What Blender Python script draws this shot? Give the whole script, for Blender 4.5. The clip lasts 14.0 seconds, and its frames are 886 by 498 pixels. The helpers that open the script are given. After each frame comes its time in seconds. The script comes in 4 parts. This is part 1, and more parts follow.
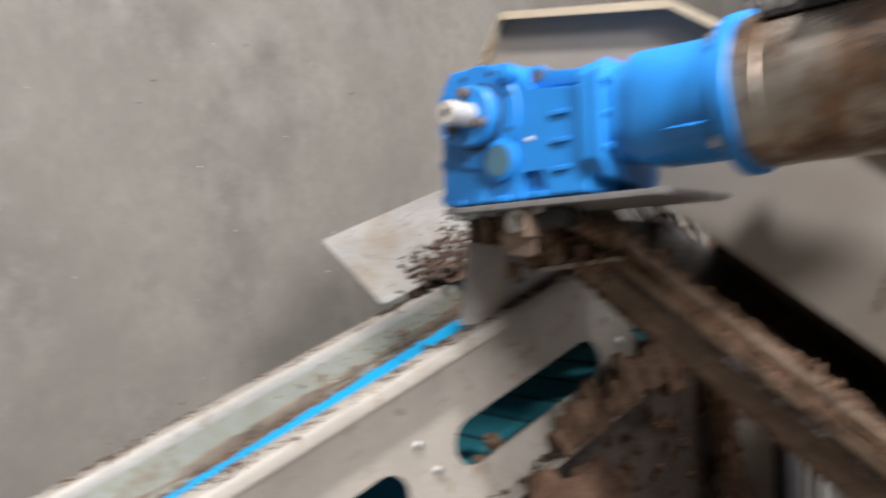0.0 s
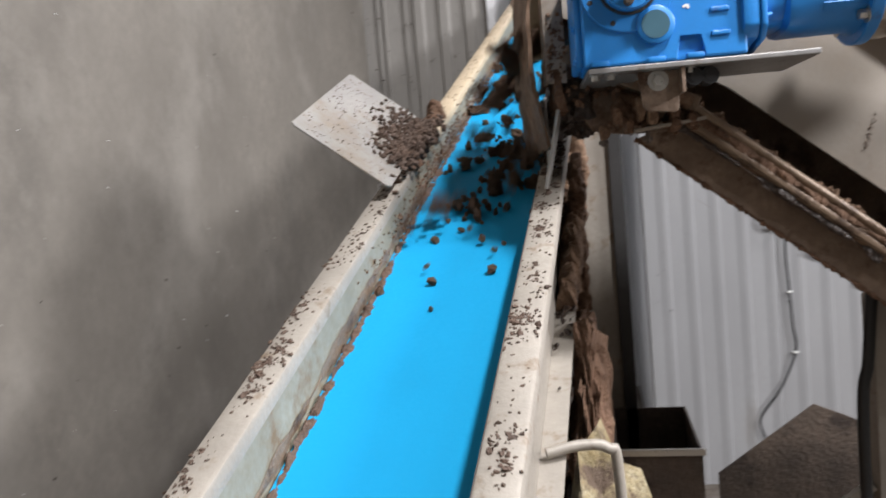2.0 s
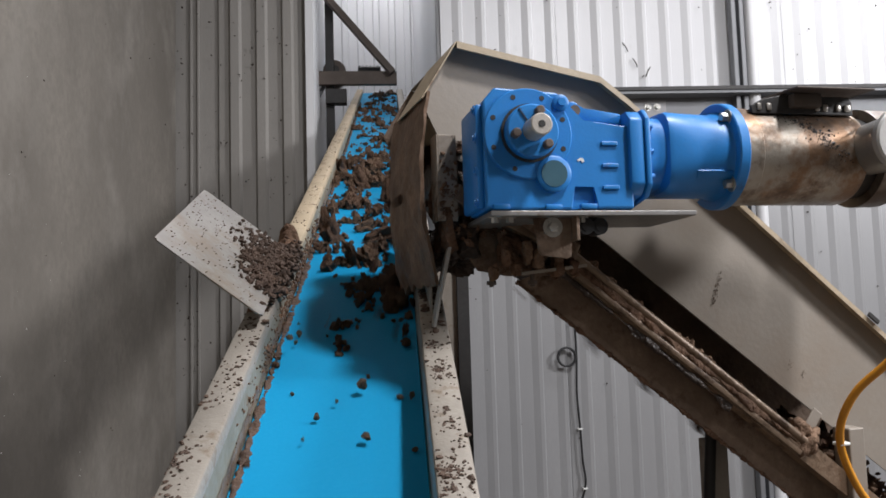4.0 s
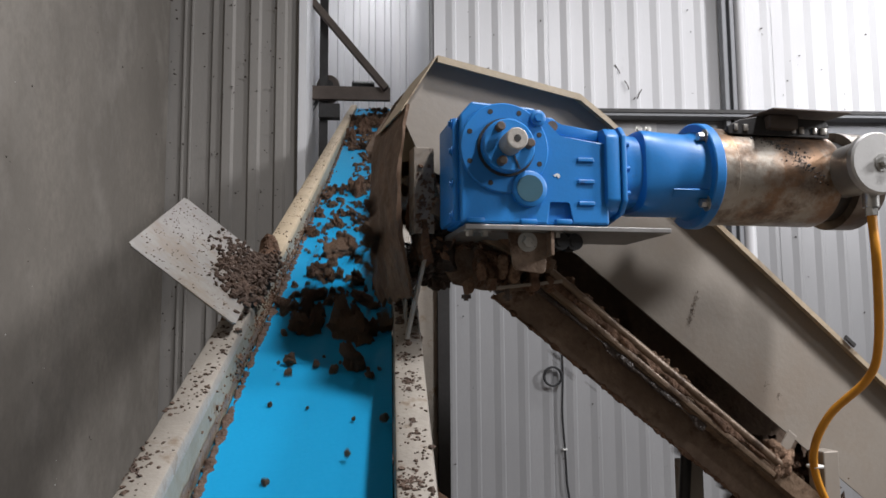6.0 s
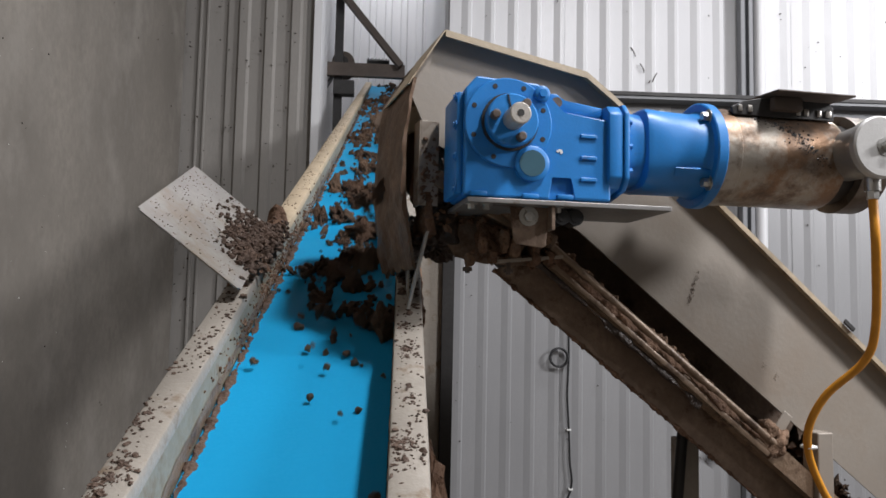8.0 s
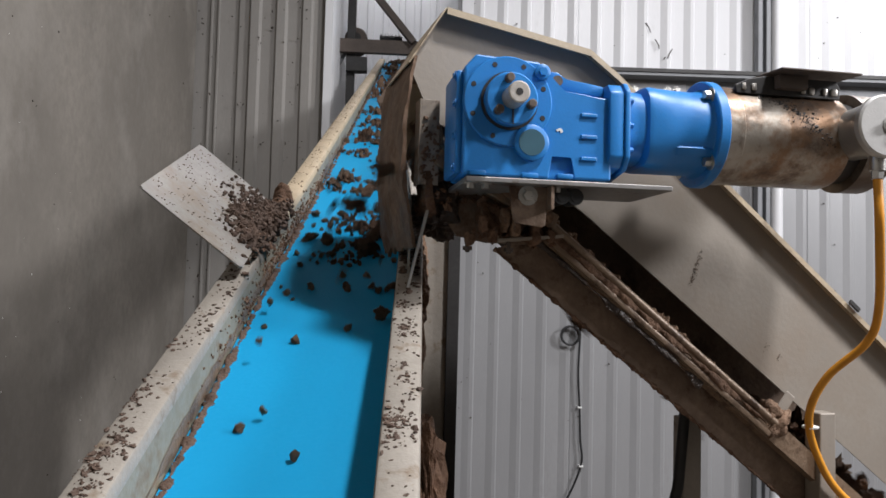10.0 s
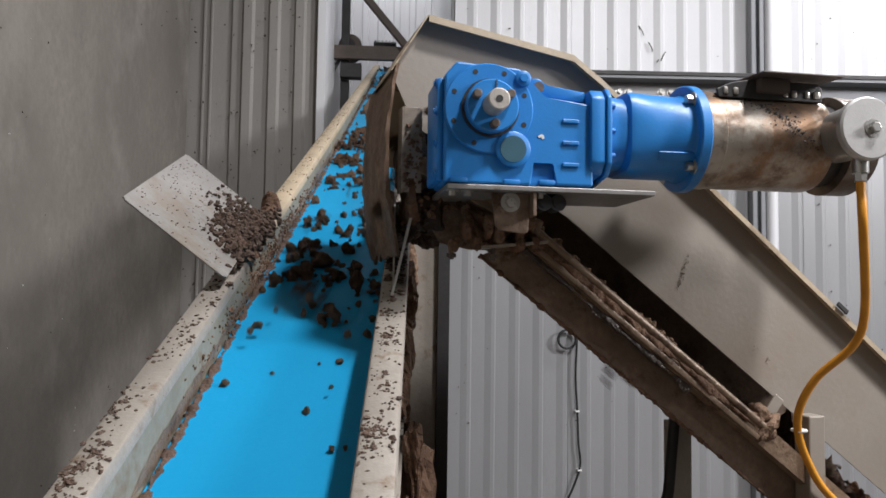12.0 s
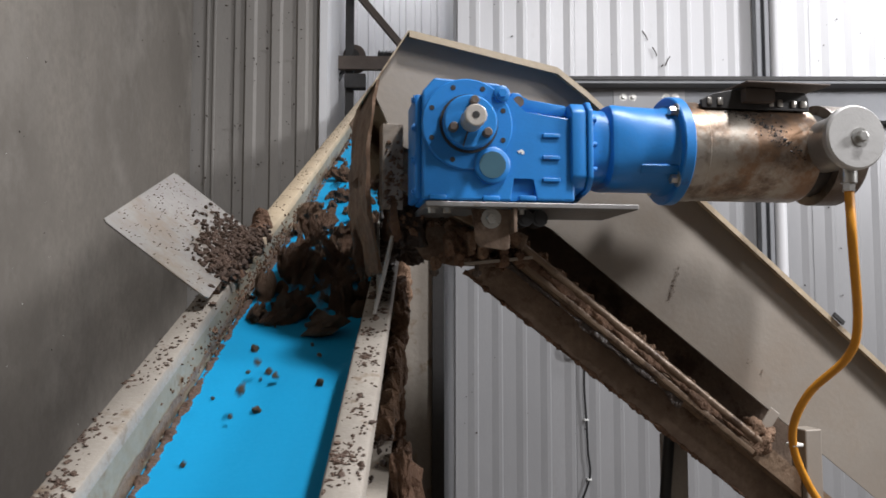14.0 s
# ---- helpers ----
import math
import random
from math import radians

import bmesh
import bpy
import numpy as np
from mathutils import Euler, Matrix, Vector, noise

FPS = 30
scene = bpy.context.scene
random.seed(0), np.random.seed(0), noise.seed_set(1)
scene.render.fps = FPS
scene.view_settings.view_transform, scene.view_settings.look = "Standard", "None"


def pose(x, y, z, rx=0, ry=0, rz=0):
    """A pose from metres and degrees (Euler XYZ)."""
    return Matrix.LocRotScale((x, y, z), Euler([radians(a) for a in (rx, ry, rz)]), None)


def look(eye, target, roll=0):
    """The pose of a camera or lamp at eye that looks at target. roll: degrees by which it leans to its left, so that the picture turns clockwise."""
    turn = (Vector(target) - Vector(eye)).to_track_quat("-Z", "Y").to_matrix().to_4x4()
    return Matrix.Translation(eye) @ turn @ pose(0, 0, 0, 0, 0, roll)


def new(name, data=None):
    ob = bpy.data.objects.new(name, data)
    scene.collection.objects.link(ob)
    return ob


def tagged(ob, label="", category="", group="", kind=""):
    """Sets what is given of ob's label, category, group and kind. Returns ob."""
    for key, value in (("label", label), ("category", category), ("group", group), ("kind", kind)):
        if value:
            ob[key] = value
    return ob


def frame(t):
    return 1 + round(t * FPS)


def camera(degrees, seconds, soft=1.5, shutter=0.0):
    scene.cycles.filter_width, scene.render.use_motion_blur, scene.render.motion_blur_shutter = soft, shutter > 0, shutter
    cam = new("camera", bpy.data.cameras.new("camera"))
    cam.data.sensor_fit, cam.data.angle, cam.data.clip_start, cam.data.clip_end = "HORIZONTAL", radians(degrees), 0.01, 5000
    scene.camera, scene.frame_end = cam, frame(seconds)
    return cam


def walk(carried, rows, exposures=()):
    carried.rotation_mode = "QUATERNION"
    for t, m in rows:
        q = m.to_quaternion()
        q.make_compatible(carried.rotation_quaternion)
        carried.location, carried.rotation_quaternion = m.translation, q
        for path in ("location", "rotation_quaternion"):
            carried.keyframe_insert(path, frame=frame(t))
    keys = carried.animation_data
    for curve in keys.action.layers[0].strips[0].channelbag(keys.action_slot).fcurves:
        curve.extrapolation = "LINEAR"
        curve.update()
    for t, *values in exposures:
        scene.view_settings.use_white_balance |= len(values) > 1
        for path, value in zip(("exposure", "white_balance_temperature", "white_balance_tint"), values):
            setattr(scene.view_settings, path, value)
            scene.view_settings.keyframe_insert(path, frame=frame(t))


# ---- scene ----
cam = camera(58.6, 14.0, soft=1.6, shutter=0.5)
PATH = [
    (0, (-0.047, 0.033, 1.617), (-1.594, 1.3, 1.668), -1.7),
    (0.1, (-0.13, -0.028, 1.602), (-1.71, 1.198, 1.643), -3.0),
    (0.2, (-0.208, -0.086, 1.594), (-1.82, 1.097, 1.61), -4.1),
    (0.3, (-0.283, -0.151, 1.571), (-1.903, 1.022, 1.574), -4.0),
    (0.5, (-0.38, -0.314, 1.541), (-2.017, 0.836, 1.51), -4.6),
    (0.8, (-0.582, -0.684, 1.522), (-2.124, 0.577, 1.312), -5.3),
    (1.0, (-0.728, -0.8, 1.468), (-2.181, 0.552, 1.218), -5.7),
    (1.2, (-0.825, -0.82, 1.458), (-2.15, 0.655, 1.193), -5.7),
    (1.5, (-1.026, -0.805, 1.415), (-1.982, 0.945, 1.214), -4.5),
    (1.8, (-1.193, -0.757, 1.478), (-1.775, 1.151, 1.328), -4.6),
    (2, (-1.32, -0.733, 1.473), (-1.719, 1.224, 1.355), -4.6),
    (2.2, (-1.374, -0.717, 1.491), (-1.649, 1.261, 1.394), -4.3),
    (2.5, (-1.496, -0.669, 1.502), (-1.518, 1.33, 1.481), -4.3),
    (3, (-1.581, -0.642, 1.492), (-1.473, 1.354, 1.557), -2.9),
    (3.5, (-1.598, -0.651, 1.509), (-1.44, 1.339, 1.639), -2.3),
    (6, (-1.55, -0.655, 1.494), (-1.355, 1.323, 1.711), -0.4),
    (6.5, (-1.539, -0.653, 1.49), (-1.34, 1.326, 1.698), 0.1),
    (7, (-1.541, -0.652, 1.483), (-1.349, 1.329, 1.679), 0.4),
    (7.5, (-1.526, -0.671, 1.48), (-1.349, 1.313, 1.661), 0.9),
    (8, (-1.526, -0.684, 1.469), (-1.363, 1.302, 1.639), 1.2),
    (10.5, (-1.475, -0.692, 1.475), (-1.361, 1.302, 1.578), 1.4),
    (11, (-1.468, -0.694, 1.479), (-1.36, 1.3, 1.58), 1.3),
    (11.5, (-1.456, -0.703, 1.493), (-1.346, 1.291, 1.601), 1.2),
    (12, (-1.443, -0.693, 1.483), (-1.323, 1.299, 1.605), 0.8),
    (12.5, (-1.415, -0.681, 1.494), (-1.293, 1.311, 1.623), 0.7),
    (13, (-1.418, -0.664, 1.503), (-1.305, 1.329, 1.634), 0.5),
    (13.5, (-1.418, -0.673, 1.497), (-1.325, 1.319, 1.645), 0.4),
    (14, (-1.361, -0.68, 1.512), (-1.28, 1.314, 1.649), 0.0),
]
walk(cam, [(t, look(eye, target, roll)) for t, eye, target, roll in PATH],
     exposures=[(0.0, 0.62), (2.2, 0.62), (3.2, 0.06), (6.5, -0.16), (10.5, 0.04), (14.0, 0.0)])

# ---- light ----
world = bpy.data.worlds.new("world")
world.use_nodes = True
world.node_tree.nodes["Background"].inputs[0].default_value = (0.8, 0.85, 0.9, 1)
world.node_tree.nodes["Background"].inputs[1].default_value = 0.05
scene.world = world


def unseen_lamp(x, y, z, watts, size, target=None, colour=(0.97, 0.965, 1.0)):
    """An unseen hall lamp under the ceiling, without a fixture."""
    data = bpy.data.lights.new("unseen_lamp", "AREA")
    data.shape, data.size, data.energy, data.color = "DISK", size, watts, colour
    ob = new("unseen_lamp", data)
    ob.matrix_world = look((x, y, z), target or (x, y + 0.001, 0))
    return ob


# The first and fourth are placed by cast shadows, the rest added as fill.
unseen_lamp(0.9, -0.3, 6.2, 400, 0.6)
unseen_lamp(3.2, 3.6, 6.2, 110, 0.6)
unseen_lamp(3.4, -3.2, 5.7, 80, 0.6)
unseen_lamp(6.8, -0.6, 5.0, 580, 1.5, (-2.0, 1.0, 1.0))
unseen_lamp(-1.5, 8.2, 6.3, 20, 0.6)

# ---- materials ----


def mat(name, base, rough=0.6, metal=0.0, vary=0.25, scale=6.0, fine=60.0, bump=0.15, tint=None, stain=None, stain_scale=3.0, stain_at=0.6, streak=1.0, blotch=None, blotch_scale=3.5):
    """A surface with two scales of colour variation, optional stains and fine relief."""
    m = bpy.data.materials.new(name)
    m.use_nodes = True
    nt = m.node_tree
    b = nt.nodes["Principled BSDF"]
    b.inputs["Metallic"].default_value = metal
    tc = nt.nodes.new("ShaderNodeTexCoord")
    mp = nt.nodes.new("ShaderNodeMapping")
    mp.inputs["Scale"].default_value = (1, 1, streak)
    nt.links.new(tc.outputs["Object"], mp.inputs["Vector"])

    def noise_tex(sc, detail=6.0, rough_n=0.6):
        n = nt.nodes.new("ShaderNodeTexNoise")
        n.inputs["Scale"].default_value, n.inputs["Detail"].default_value, n.inputs["Roughness"].default_value = sc, detail, rough_n
        nt.links.new(mp.outputs["Vector"], n.inputs["Vector"])
        return n

    def mixed(fac, a, c):
        x = nt.nodes.new("ShaderNodeMix")
        x.data_type = "RGBA"
        nt.links.new(fac, x.inputs[0])
        for sock, v in ((x.inputs[6], a), (x.inputs[7], c)):
            if isinstance(v, tuple):
                sock.default_value = (*v, 1)
            else:
                nt.links.new(v, sock)
        return x.outputs[2]

    def ramp(src, lo, hi):
        r = nt.nodes.new("ShaderNodeMapRange")
        r.inputs["From Min"].default_value, r.inputs["From Max"].default_value = lo, hi
        nt.links.new(src, r.inputs["Value"])
        return r.outputs["Result"]

    big, small = noise_tex(scale), noise_tex(fine, 3.0)
    dark = tuple(c * (1 - vary) for c in base)
    light = tint or tuple(min(1, c * (1 + 0.6 * vary)) for c in base)
    col = mixed(ramp(big.outputs["Fac"], 0.3, 0.7), dark, light)
    col = mixed(ramp(small.outputs["Fac"], 0.35, 0.9), col, tuple(c * (1 - 0.5 * vary) for c in base))
    if stain:
        st = noise_tex(stain_scale, 10.0, 0.68)
        col = mixed(ramp(st.outputs["Fac"], stain_at, stain_at + 0.1), col, stain)
    if blotch:
        bl = noise_tex(blotch_scale, 8.0, 0.7)
        col = mixed(ramp(bl.outputs["Fac"], 0.5, 0.66), col, blotch)
    nt.links.new(col, b.inputs["Base Color"])
    rr = nt.nodes.new("ShaderNodeMapRange")
    rr.inputs["To Min"].default_value, rr.inputs["To Max"].default_value = max(0.05, rough - 0.12), min(1, rough + 0.15)
    nt.links.new(small.outputs["Fac"], rr.inputs["Value"])
    nt.links.new(rr.outputs["Result"], b.inputs["Roughness"])
    if bump:
        bp = nt.nodes.new("ShaderNodeBump")
        bp.inputs["Strength"].default_value, bp.inputs["Distance"].default_value = bump, 0.01
        nt.links.new(small.outputs["Fac"], bp.inputs["Height"])
        nt.links.new(bp.outputs["Normal"], b.inputs["Normal"])
    return m


CONCRETE = mat("concrete", (0.19, 0.172, 0.149), 0.7, 0, 0.34, 1.1, 26, 0.12, stain=(0.138, 0.125, 0.109), stain_scale=0.8, stain_at=0.53, streak=0.85, blotch=(0.22, 0.202, 0.178), blotch_scale=1.5)
FLOOR = mat("floor_concrete", (0.16, 0.14, 0.12), 0.7, 0, 0.4, 1.2, 40, 0.3, stain=(0.07, 0.05, 0.035), stain_scale=1.4, stain_at=0.5)
SHEET_WHITE = mat("white_sheet", (0.70, 0.70, 0.71), 0.35, 0, 0.06, 2.0, 70, 0.05, stain=(0.45, 0.44, 0.42), stain_scale=2.5, stain_at=0.7, streak=0.25)
SHEET_GREY = mat("grey_sheet", (0.335, 0.335, 0.34), 0.4, 0.15, 0.14, 2.0, 70, 0.05, stain=(0.30, 0.29, 0.28), stain_scale=2.2, stain_at=0.62, streak=0.25)
SHEET_DIRTY = mat("dirty_sheet", (0.29, 0.275, 0.255), 0.45, 0.1, 0.14, 2.0, 70, 0.06, stain=(0.2, 0.17, 0.14), stain_scale=6.0, stain_at=0.68, streak=0.3)
RAIL = mat("rail_paint", (0.345, 0.31, 0.265), 0.48, 0.15, 0.22, 6, 70, 0.15, stain=(0.22, 0.165, 0.115), stain_scale=13, stain_at=0.57)
RAIL_TAN = mat("rail_tan", (0.47, 0.375, 0.255), 0.6, 0.0, 0.25, 6, 80, 0.15, stain=(0.2, 0.13, 0.08), stain_scale=9, stain_at=0.58)
GALV = mat("zinc_steel", (0.27, 0.235, 0.165), 0.5, 0.15, 0.25, 5, 60, 0.08, tint=(0.33, 0.31, 0.25), stain=(0.20, 0.13, 0.07), stain_scale=6, stain_at=0.58)
STAINLESS = mat("stainless", (0.52, 0.49, 0.45), 0.3, 0.75, 0.15, 4, 90, 0.05, stain=(0.2, 0.13, 0.09), stain_scale=7, stain_at=0.66)
PLATE = mat("plate_steel", (0.36, 0.34, 0.315), 0.45, 0.3, 0.2, 4, 60, 0.06, tint=(0.42, 0.40, 0.37), stain=(0.23, 0.18, 0.12), stain_scale=9, stain_at=0.58, blotch=(0.30, 0.25, 0.19), blotch_scale=5)
MOUNT = mat("mount_steel", (0.30, 0.29, 0.28), 0.45, 0.6, 0.2, 8, 90, 0.08, stain=(0.15, 0.11, 0.08), stain_scale=9, stain_at=0.58)
PANEL = mat("panel_steel", (0.30, 0.264, 0.223), 0.5, 0.25, 0.14, 3, 60, 0.06, stain=(0.2, 0.15, 0.11), stain_scale=4, stain_at=0.62, blotch=(0.28, 0.235, 0.19), blotch_scale=2.2)
BELT = mat("belt_blue", (0.003, 0.275, 0.53), 0.7, 0, 0.05, 3, 120, 0.03)
BELT_BACK = mat("belt_underside", (0.05, 0.33, 0.40), 0.6, 0, 0.2, 8, 90, 0.1)
BLUE = mat("machine_blue", (0.016, 0.205, 0.57), 0.4, 0, 0.15, 7, 130, 0.04, stain=(0.03, 0.10, 0.30), stain_scale=12, stain_at=0.64)
MUD = mat("mud", (0.165, 0.09, 0.055), 0.7, 0, 0.6, 18, 90, 1.0, tint=(0.25, 0.15, 0.098))
MUD_LIGHT = mat("mud_dry", (0.225, 0.132, 0.082), 0.75, 0, 0.55, 20, 110, 1.0, tint=(0.3, 0.195, 0.13))
TROUGH = mat("muddy_steel", (0.215, 0.148, 0.107), 0.55, 0.1, 0.45, 7, 60, 0.3, tint=(0.29, 0.212, 0.157), stain=(0.085, 0.05, 0.033), stain_scale=9, stain_at=0.56)
DARK_BROWN = mat("dark_brown_sheet", (0.07, 0.05, 0.038), 0.6, 0, 0.5, 5, 50, 0.6, tint=(0.13, 0.095, 0.07), stain=(0.03, 0.02, 0.015), stain_scale=6, stain_at=0.55)
MUDDY = mat("muddy_plate", (0.33, 0.275, 0.22), 0.5, 0.15, 0.3, 7, 60, 0.2, stain=(0.11, 0.065, 0.042), stain_scale=13, stain_at=0.5, streak=0.5)
LIP = mat("worn_lip", (0.23, 0.152, 0.097), 0.4, 0.25, 0.35, 9, 70, 0.3, tint=(0.27, 0.195, 0.135), stain=(0.08, 0.048, 0.03), stain_scale=14, stain_at=0.54)
FLAP = mat("muddy_flap", (0.155, 0.09, 0.056), 0.5, 0, 0.5, 7, 60, 0.25, tint=(0.27, 0.175, 0.115), stain=(0.075, 0.043, 0.027), stain_scale=8, stain_at=0.57)
SPLASH = mat("mud_splash", (0.085, 0.05, 0.033), 0.7, 0, 0.5, 18, 90, 0.8, tint=(0.13, 0.08, 0.054))
# Wet mud; on the feed belt it also carries the trough's inner shade.
MUD_AND_SHADE = mat("wet_mud_and_shade", (0.038, 0.022, 0.014), 0.4, 0, 0.5, 18, 90, 0.8)
COWL = mat("cowl_steel", (0.2, 0.165, 0.135), 0.4, 0.5, 0.3, 6, 60, 0.08, stain=(0.09, 0.06, 0.04), stain_scale=6, stain_at=0.5)
BROWN = mat("brown_steel", (0.115, 0.09, 0.075), 0.6, 0.2, 0.25, 6, 60, 0.1)
DARK = mat("dark_steel", (0.045, 0.043, 0.042), 0.5, 0.3, 0.3, 6, 60, 0.1)
GREYBEAM = mat("grey_beam", (0.22, 0.225, 0.235), 0.5, 0.3, 0.12, 3, 60, 0.06)
RUBBER = mat("black_rubber", (0.015, 0.015, 0.016), 0.5, 0, 0.3, 20, 80, 0.05)
YELLOW = mat("yellow_cable", (0.72, 0.30, 0.02), 0.42, 0, 0.15, 25, 120, 0.05, stain=(0.3, 0.13, 0.02), stain_scale=16, stain_at=0.62)
BOLT = mat("bolt_zinc", (0.55, 0.54, 0.51), 0.3, 0.85, 0.2, 30, 150, 0.05)
SHAFTM = mat("shaft_steel", (0.55, 0.51, 0.46), 0.4, 0.35, 0.25, 40, 200, 0.1)
BOX_GREY = mat("box_alloy", (0.30, 0.29, 0.275), 0.4, 0.5, 0.15, 15, 90, 0.05)
BOX_LID = mat("lid_alloy", (0.55, 0.54, 0.52), 0.35, 0.5, 0.1, 15, 140, 0.05)
COPPER = mat("stained_motor", (0.47, 0.41, 0.34), 0.33, 0.8, 0.3, 4, 60, 0.08, tint=(0.52, 0.48, 0.42), stain=(0.27, 0.165, 0.10), stain_scale=4.5, stain_at=0.47, blotch=(0.14, 0.1, 0.075), blotch_scale=12)
GLASS_SIGHT = mat("sight_glass", (0.06, 0.13, 0.17), 0.15, 0, 0.1, 20, 100, 0)
WHITE_PLASTIC = mat("white_plastic", (0.75, 0.75, 0.72), 0.4, 0, 0.05, 20, 100, 0)
STONE = mat("yellow_stone", (0.30, 0.22, 0.10), 0.85, 0, 0.5, 10, 60, 0.8, tint=(0.36, 0.31, 0.2), stain=(0.09, 0.06, 0.04), stain_scale=9, stain_at=0.5)

for matte in (BELT, MUD, MUD_LIGHT, FLAP, TROUGH, CONCRETE):
    matte.node_tree.nodes["Principled BSDF"].inputs["Specular IOR Level"].default_value = 0.22

# ---- mesh helpers ----


def finish(name, bm, material, parent=None, label="", matrix=None, smooth=False):
    me = bpy.data.meshes.new(name)
    bmesh.ops.recalc_face_normals(bm, faces=bm.faces)
    bm.to_mesh(me)
    bm.free()
    me.materials.append(material)
    if smooth:
        for p in me.polygons:
            p.use_smooth = True
        me.set_sharp_from_angle(angle=radians(38))
    ob = new(name, me)
    if matrix is not None:
        ob.matrix_basis = matrix
    if parent:
        ob.parent = parent
    if label:
        tagged(ob, label)
    return ob


def part(name, bm, material, parent, label="", smooth=False, matrix=None):
    return finish(name, bm, material, parent, label, matrix, smooth)


def empty(name, matrix, label, category, group="", kind=""):
    ob = new(name)
    ob.empty_display_size = 0.05
    ob.matrix_basis = matrix
    return tagged(ob, label, category, group, kind)


def box(bm, x0, x1, y0, y1, z0, z1, bevel=0.0, m=None):
    vs = [bm.verts.new((x, y, z)) for x in (x0, x1) for y in (y0, y1) for z in (z0, z1)]
    fs = [bm.faces.new([vs[i] for i in q]) for q in ((0, 1, 3, 2), (4, 6, 7, 5), (0, 4, 5, 1), (2, 3, 7, 6), (0, 2, 6, 4), (1, 5, 7, 3))]
    if bevel:
        es = list({e for f in fs for e in f.edges})
        made = bmesh.ops.bevel(bm, geom=es, offset=bevel, segments=2, affect="EDGES", profile=0.5)
        vs = list({v for f in made["faces"] for v in f.verts} | {v for v in vs if v.is_valid})
    if m is not None:
        bmesh.ops.transform(bm, matrix=m, verts=[v for v in vs if v.is_valid])
    return bm


def prism(bm, poly, lo, hi, axis="y", bevel=0.0):
    """A polygon in the two other axes, drawn out along an axis."""
    def at(a, b, h):
        return {"x": (h, a, b), "y": (a, h, b), "z": (a, b, h)}[axis]
    n = len(poly)
    low = [bm.verts.new(at(a, b, lo)) for a, b in poly]
    high = [bm.verts.new(at(a, b, hi)) for a, b in poly]
    fs = [bm.faces.new(low), bm.faces.new(high[::-1])]
    fs += [bm.faces.new((low[i], high[i], high[(i + 1) % n], low[(i + 1) % n])) for i in range(n)]
    if bevel:
        bmesh.ops.bevel(bm, geom=list({e for f in fs for e in f.edges}), offset=bevel, segments=2, affect="EDGES", profile=0.5)
    return bm


def lathe(bm, rings, axis_m, seg=40):
    """Rings of (distance, radius) round the local z axis of axis_m, capped at both ends."""
    loops = []
    for d, r in rings:
        loops.append([bm.verts.new(axis_m @ Vector((r * math.cos(2 * math.pi * k / seg), r * math.sin(2 * math.pi * k / seg), d))) for k in range(seg)])
    for a, b in zip(loops, loops[1:]):
        for k in range(seg):
            bm.faces.new((a[k], a[(k + 1) % seg], b[(k + 1) % seg], b[k]))
    bm.faces.new(loops[0][::-1])
    bm.faces.new(loops[-1])
    return bm


def along(p0, p1):
    """A matrix at p0 whose z axis points at p1."""
    d = Vector(p1) - Vector(p0)
    return Matrix.Translation(p0) @ d.to_track_quat("Z", "Y").to_matrix().to_4x4()


def rod(bm, p0, p1, r, seg=16):
    return lathe(bm, [(0, r), ((Vector(p1) - Vector(p0)).length, r)], along(p0, p1), seg)


def smooth_path(points, steps=8):
    """A Catmull-Rom line through points."""
    ps = [Vector(p) for p in points]
    ps = [ps[0] * 2 - ps[1]] + ps + [ps[-1] * 2 - ps[-2]]
    out = []
    for a, b, c, d in zip(ps, ps[1:], ps[2:], ps[3:]):
        for k in range(steps):
            t = k / steps
            out.append(0.5 * (2 * b + (c - a) * t + (2 * a - 5 * b + 4 * c - d) * t * t + (3 * b - a - 3 * c + d) * t ** 3))
    out.append(ps[-2])
    return out


def tube(bm, points, r, seg=12):
    rings = []
    up = Vector((0.13, 0.31, 0.94))
    for i, p in enumerate(points):
        d = (points[min(i + 1, len(points) - 1)] - points[max(i - 1, 0)]).normalized()
        a = d.cross(up).normalized()
        up = a.cross(d).normalized()
        rings.append([bm.verts.new(p + r * (math.cos(2 * math.pi * k / seg) * a + math.sin(2 * math.pi * k / seg) * up)) for k in range(seg)])
    for a, b in zip(rings, rings[1:]):
        for k in range(seg):
            bm.faces.new((a[k], a[(k + 1) % seg], b[(k + 1) % seg], b[k]))
    bm.faces.new(rings[0][::-1])
    bm.faces.new(rings[-1])
    return bm


def hexbolt(bm, m, r=0.009, h=0.008):
    lathe(bm, [(0, r * 1.7), (0.002, r * 1.7)], m, 14)
    lathe(bm, [(0.002, r), (h, r), (h + 0.001, r * 0.8)], m, 6)
    return bm


def ico(sub):
    bm = bmesh.new()
    bmesh.ops.create_icosphere(bm, subdivisions=sub, radius=1)
    v = np.array([x.co[:] for x in bm.verts])
    f = [[y.index for y in x.verts] for x in bm.faces]
    bm.free()
    return v, f


ICO = {1: ico(1), 2: ico(2), 3: ico(3), 4: ico(5)}


def crumb(seed, sub=2, rough=0.35):
    """The vertices of a lumpy clod of about unit radius."""
    v, f = ICO[sub]
    out = v.copy()
    for i, p in enumerate(v):
        q = Vector(p) * 1.6 + Vector((seed * 7.3, seed * 3.1, seed * 1.7))
        out[i] = p * (1 + rough * noise.noise(q) + 0.55 * rough * noise.noise(q * 2.7))
    return out, f


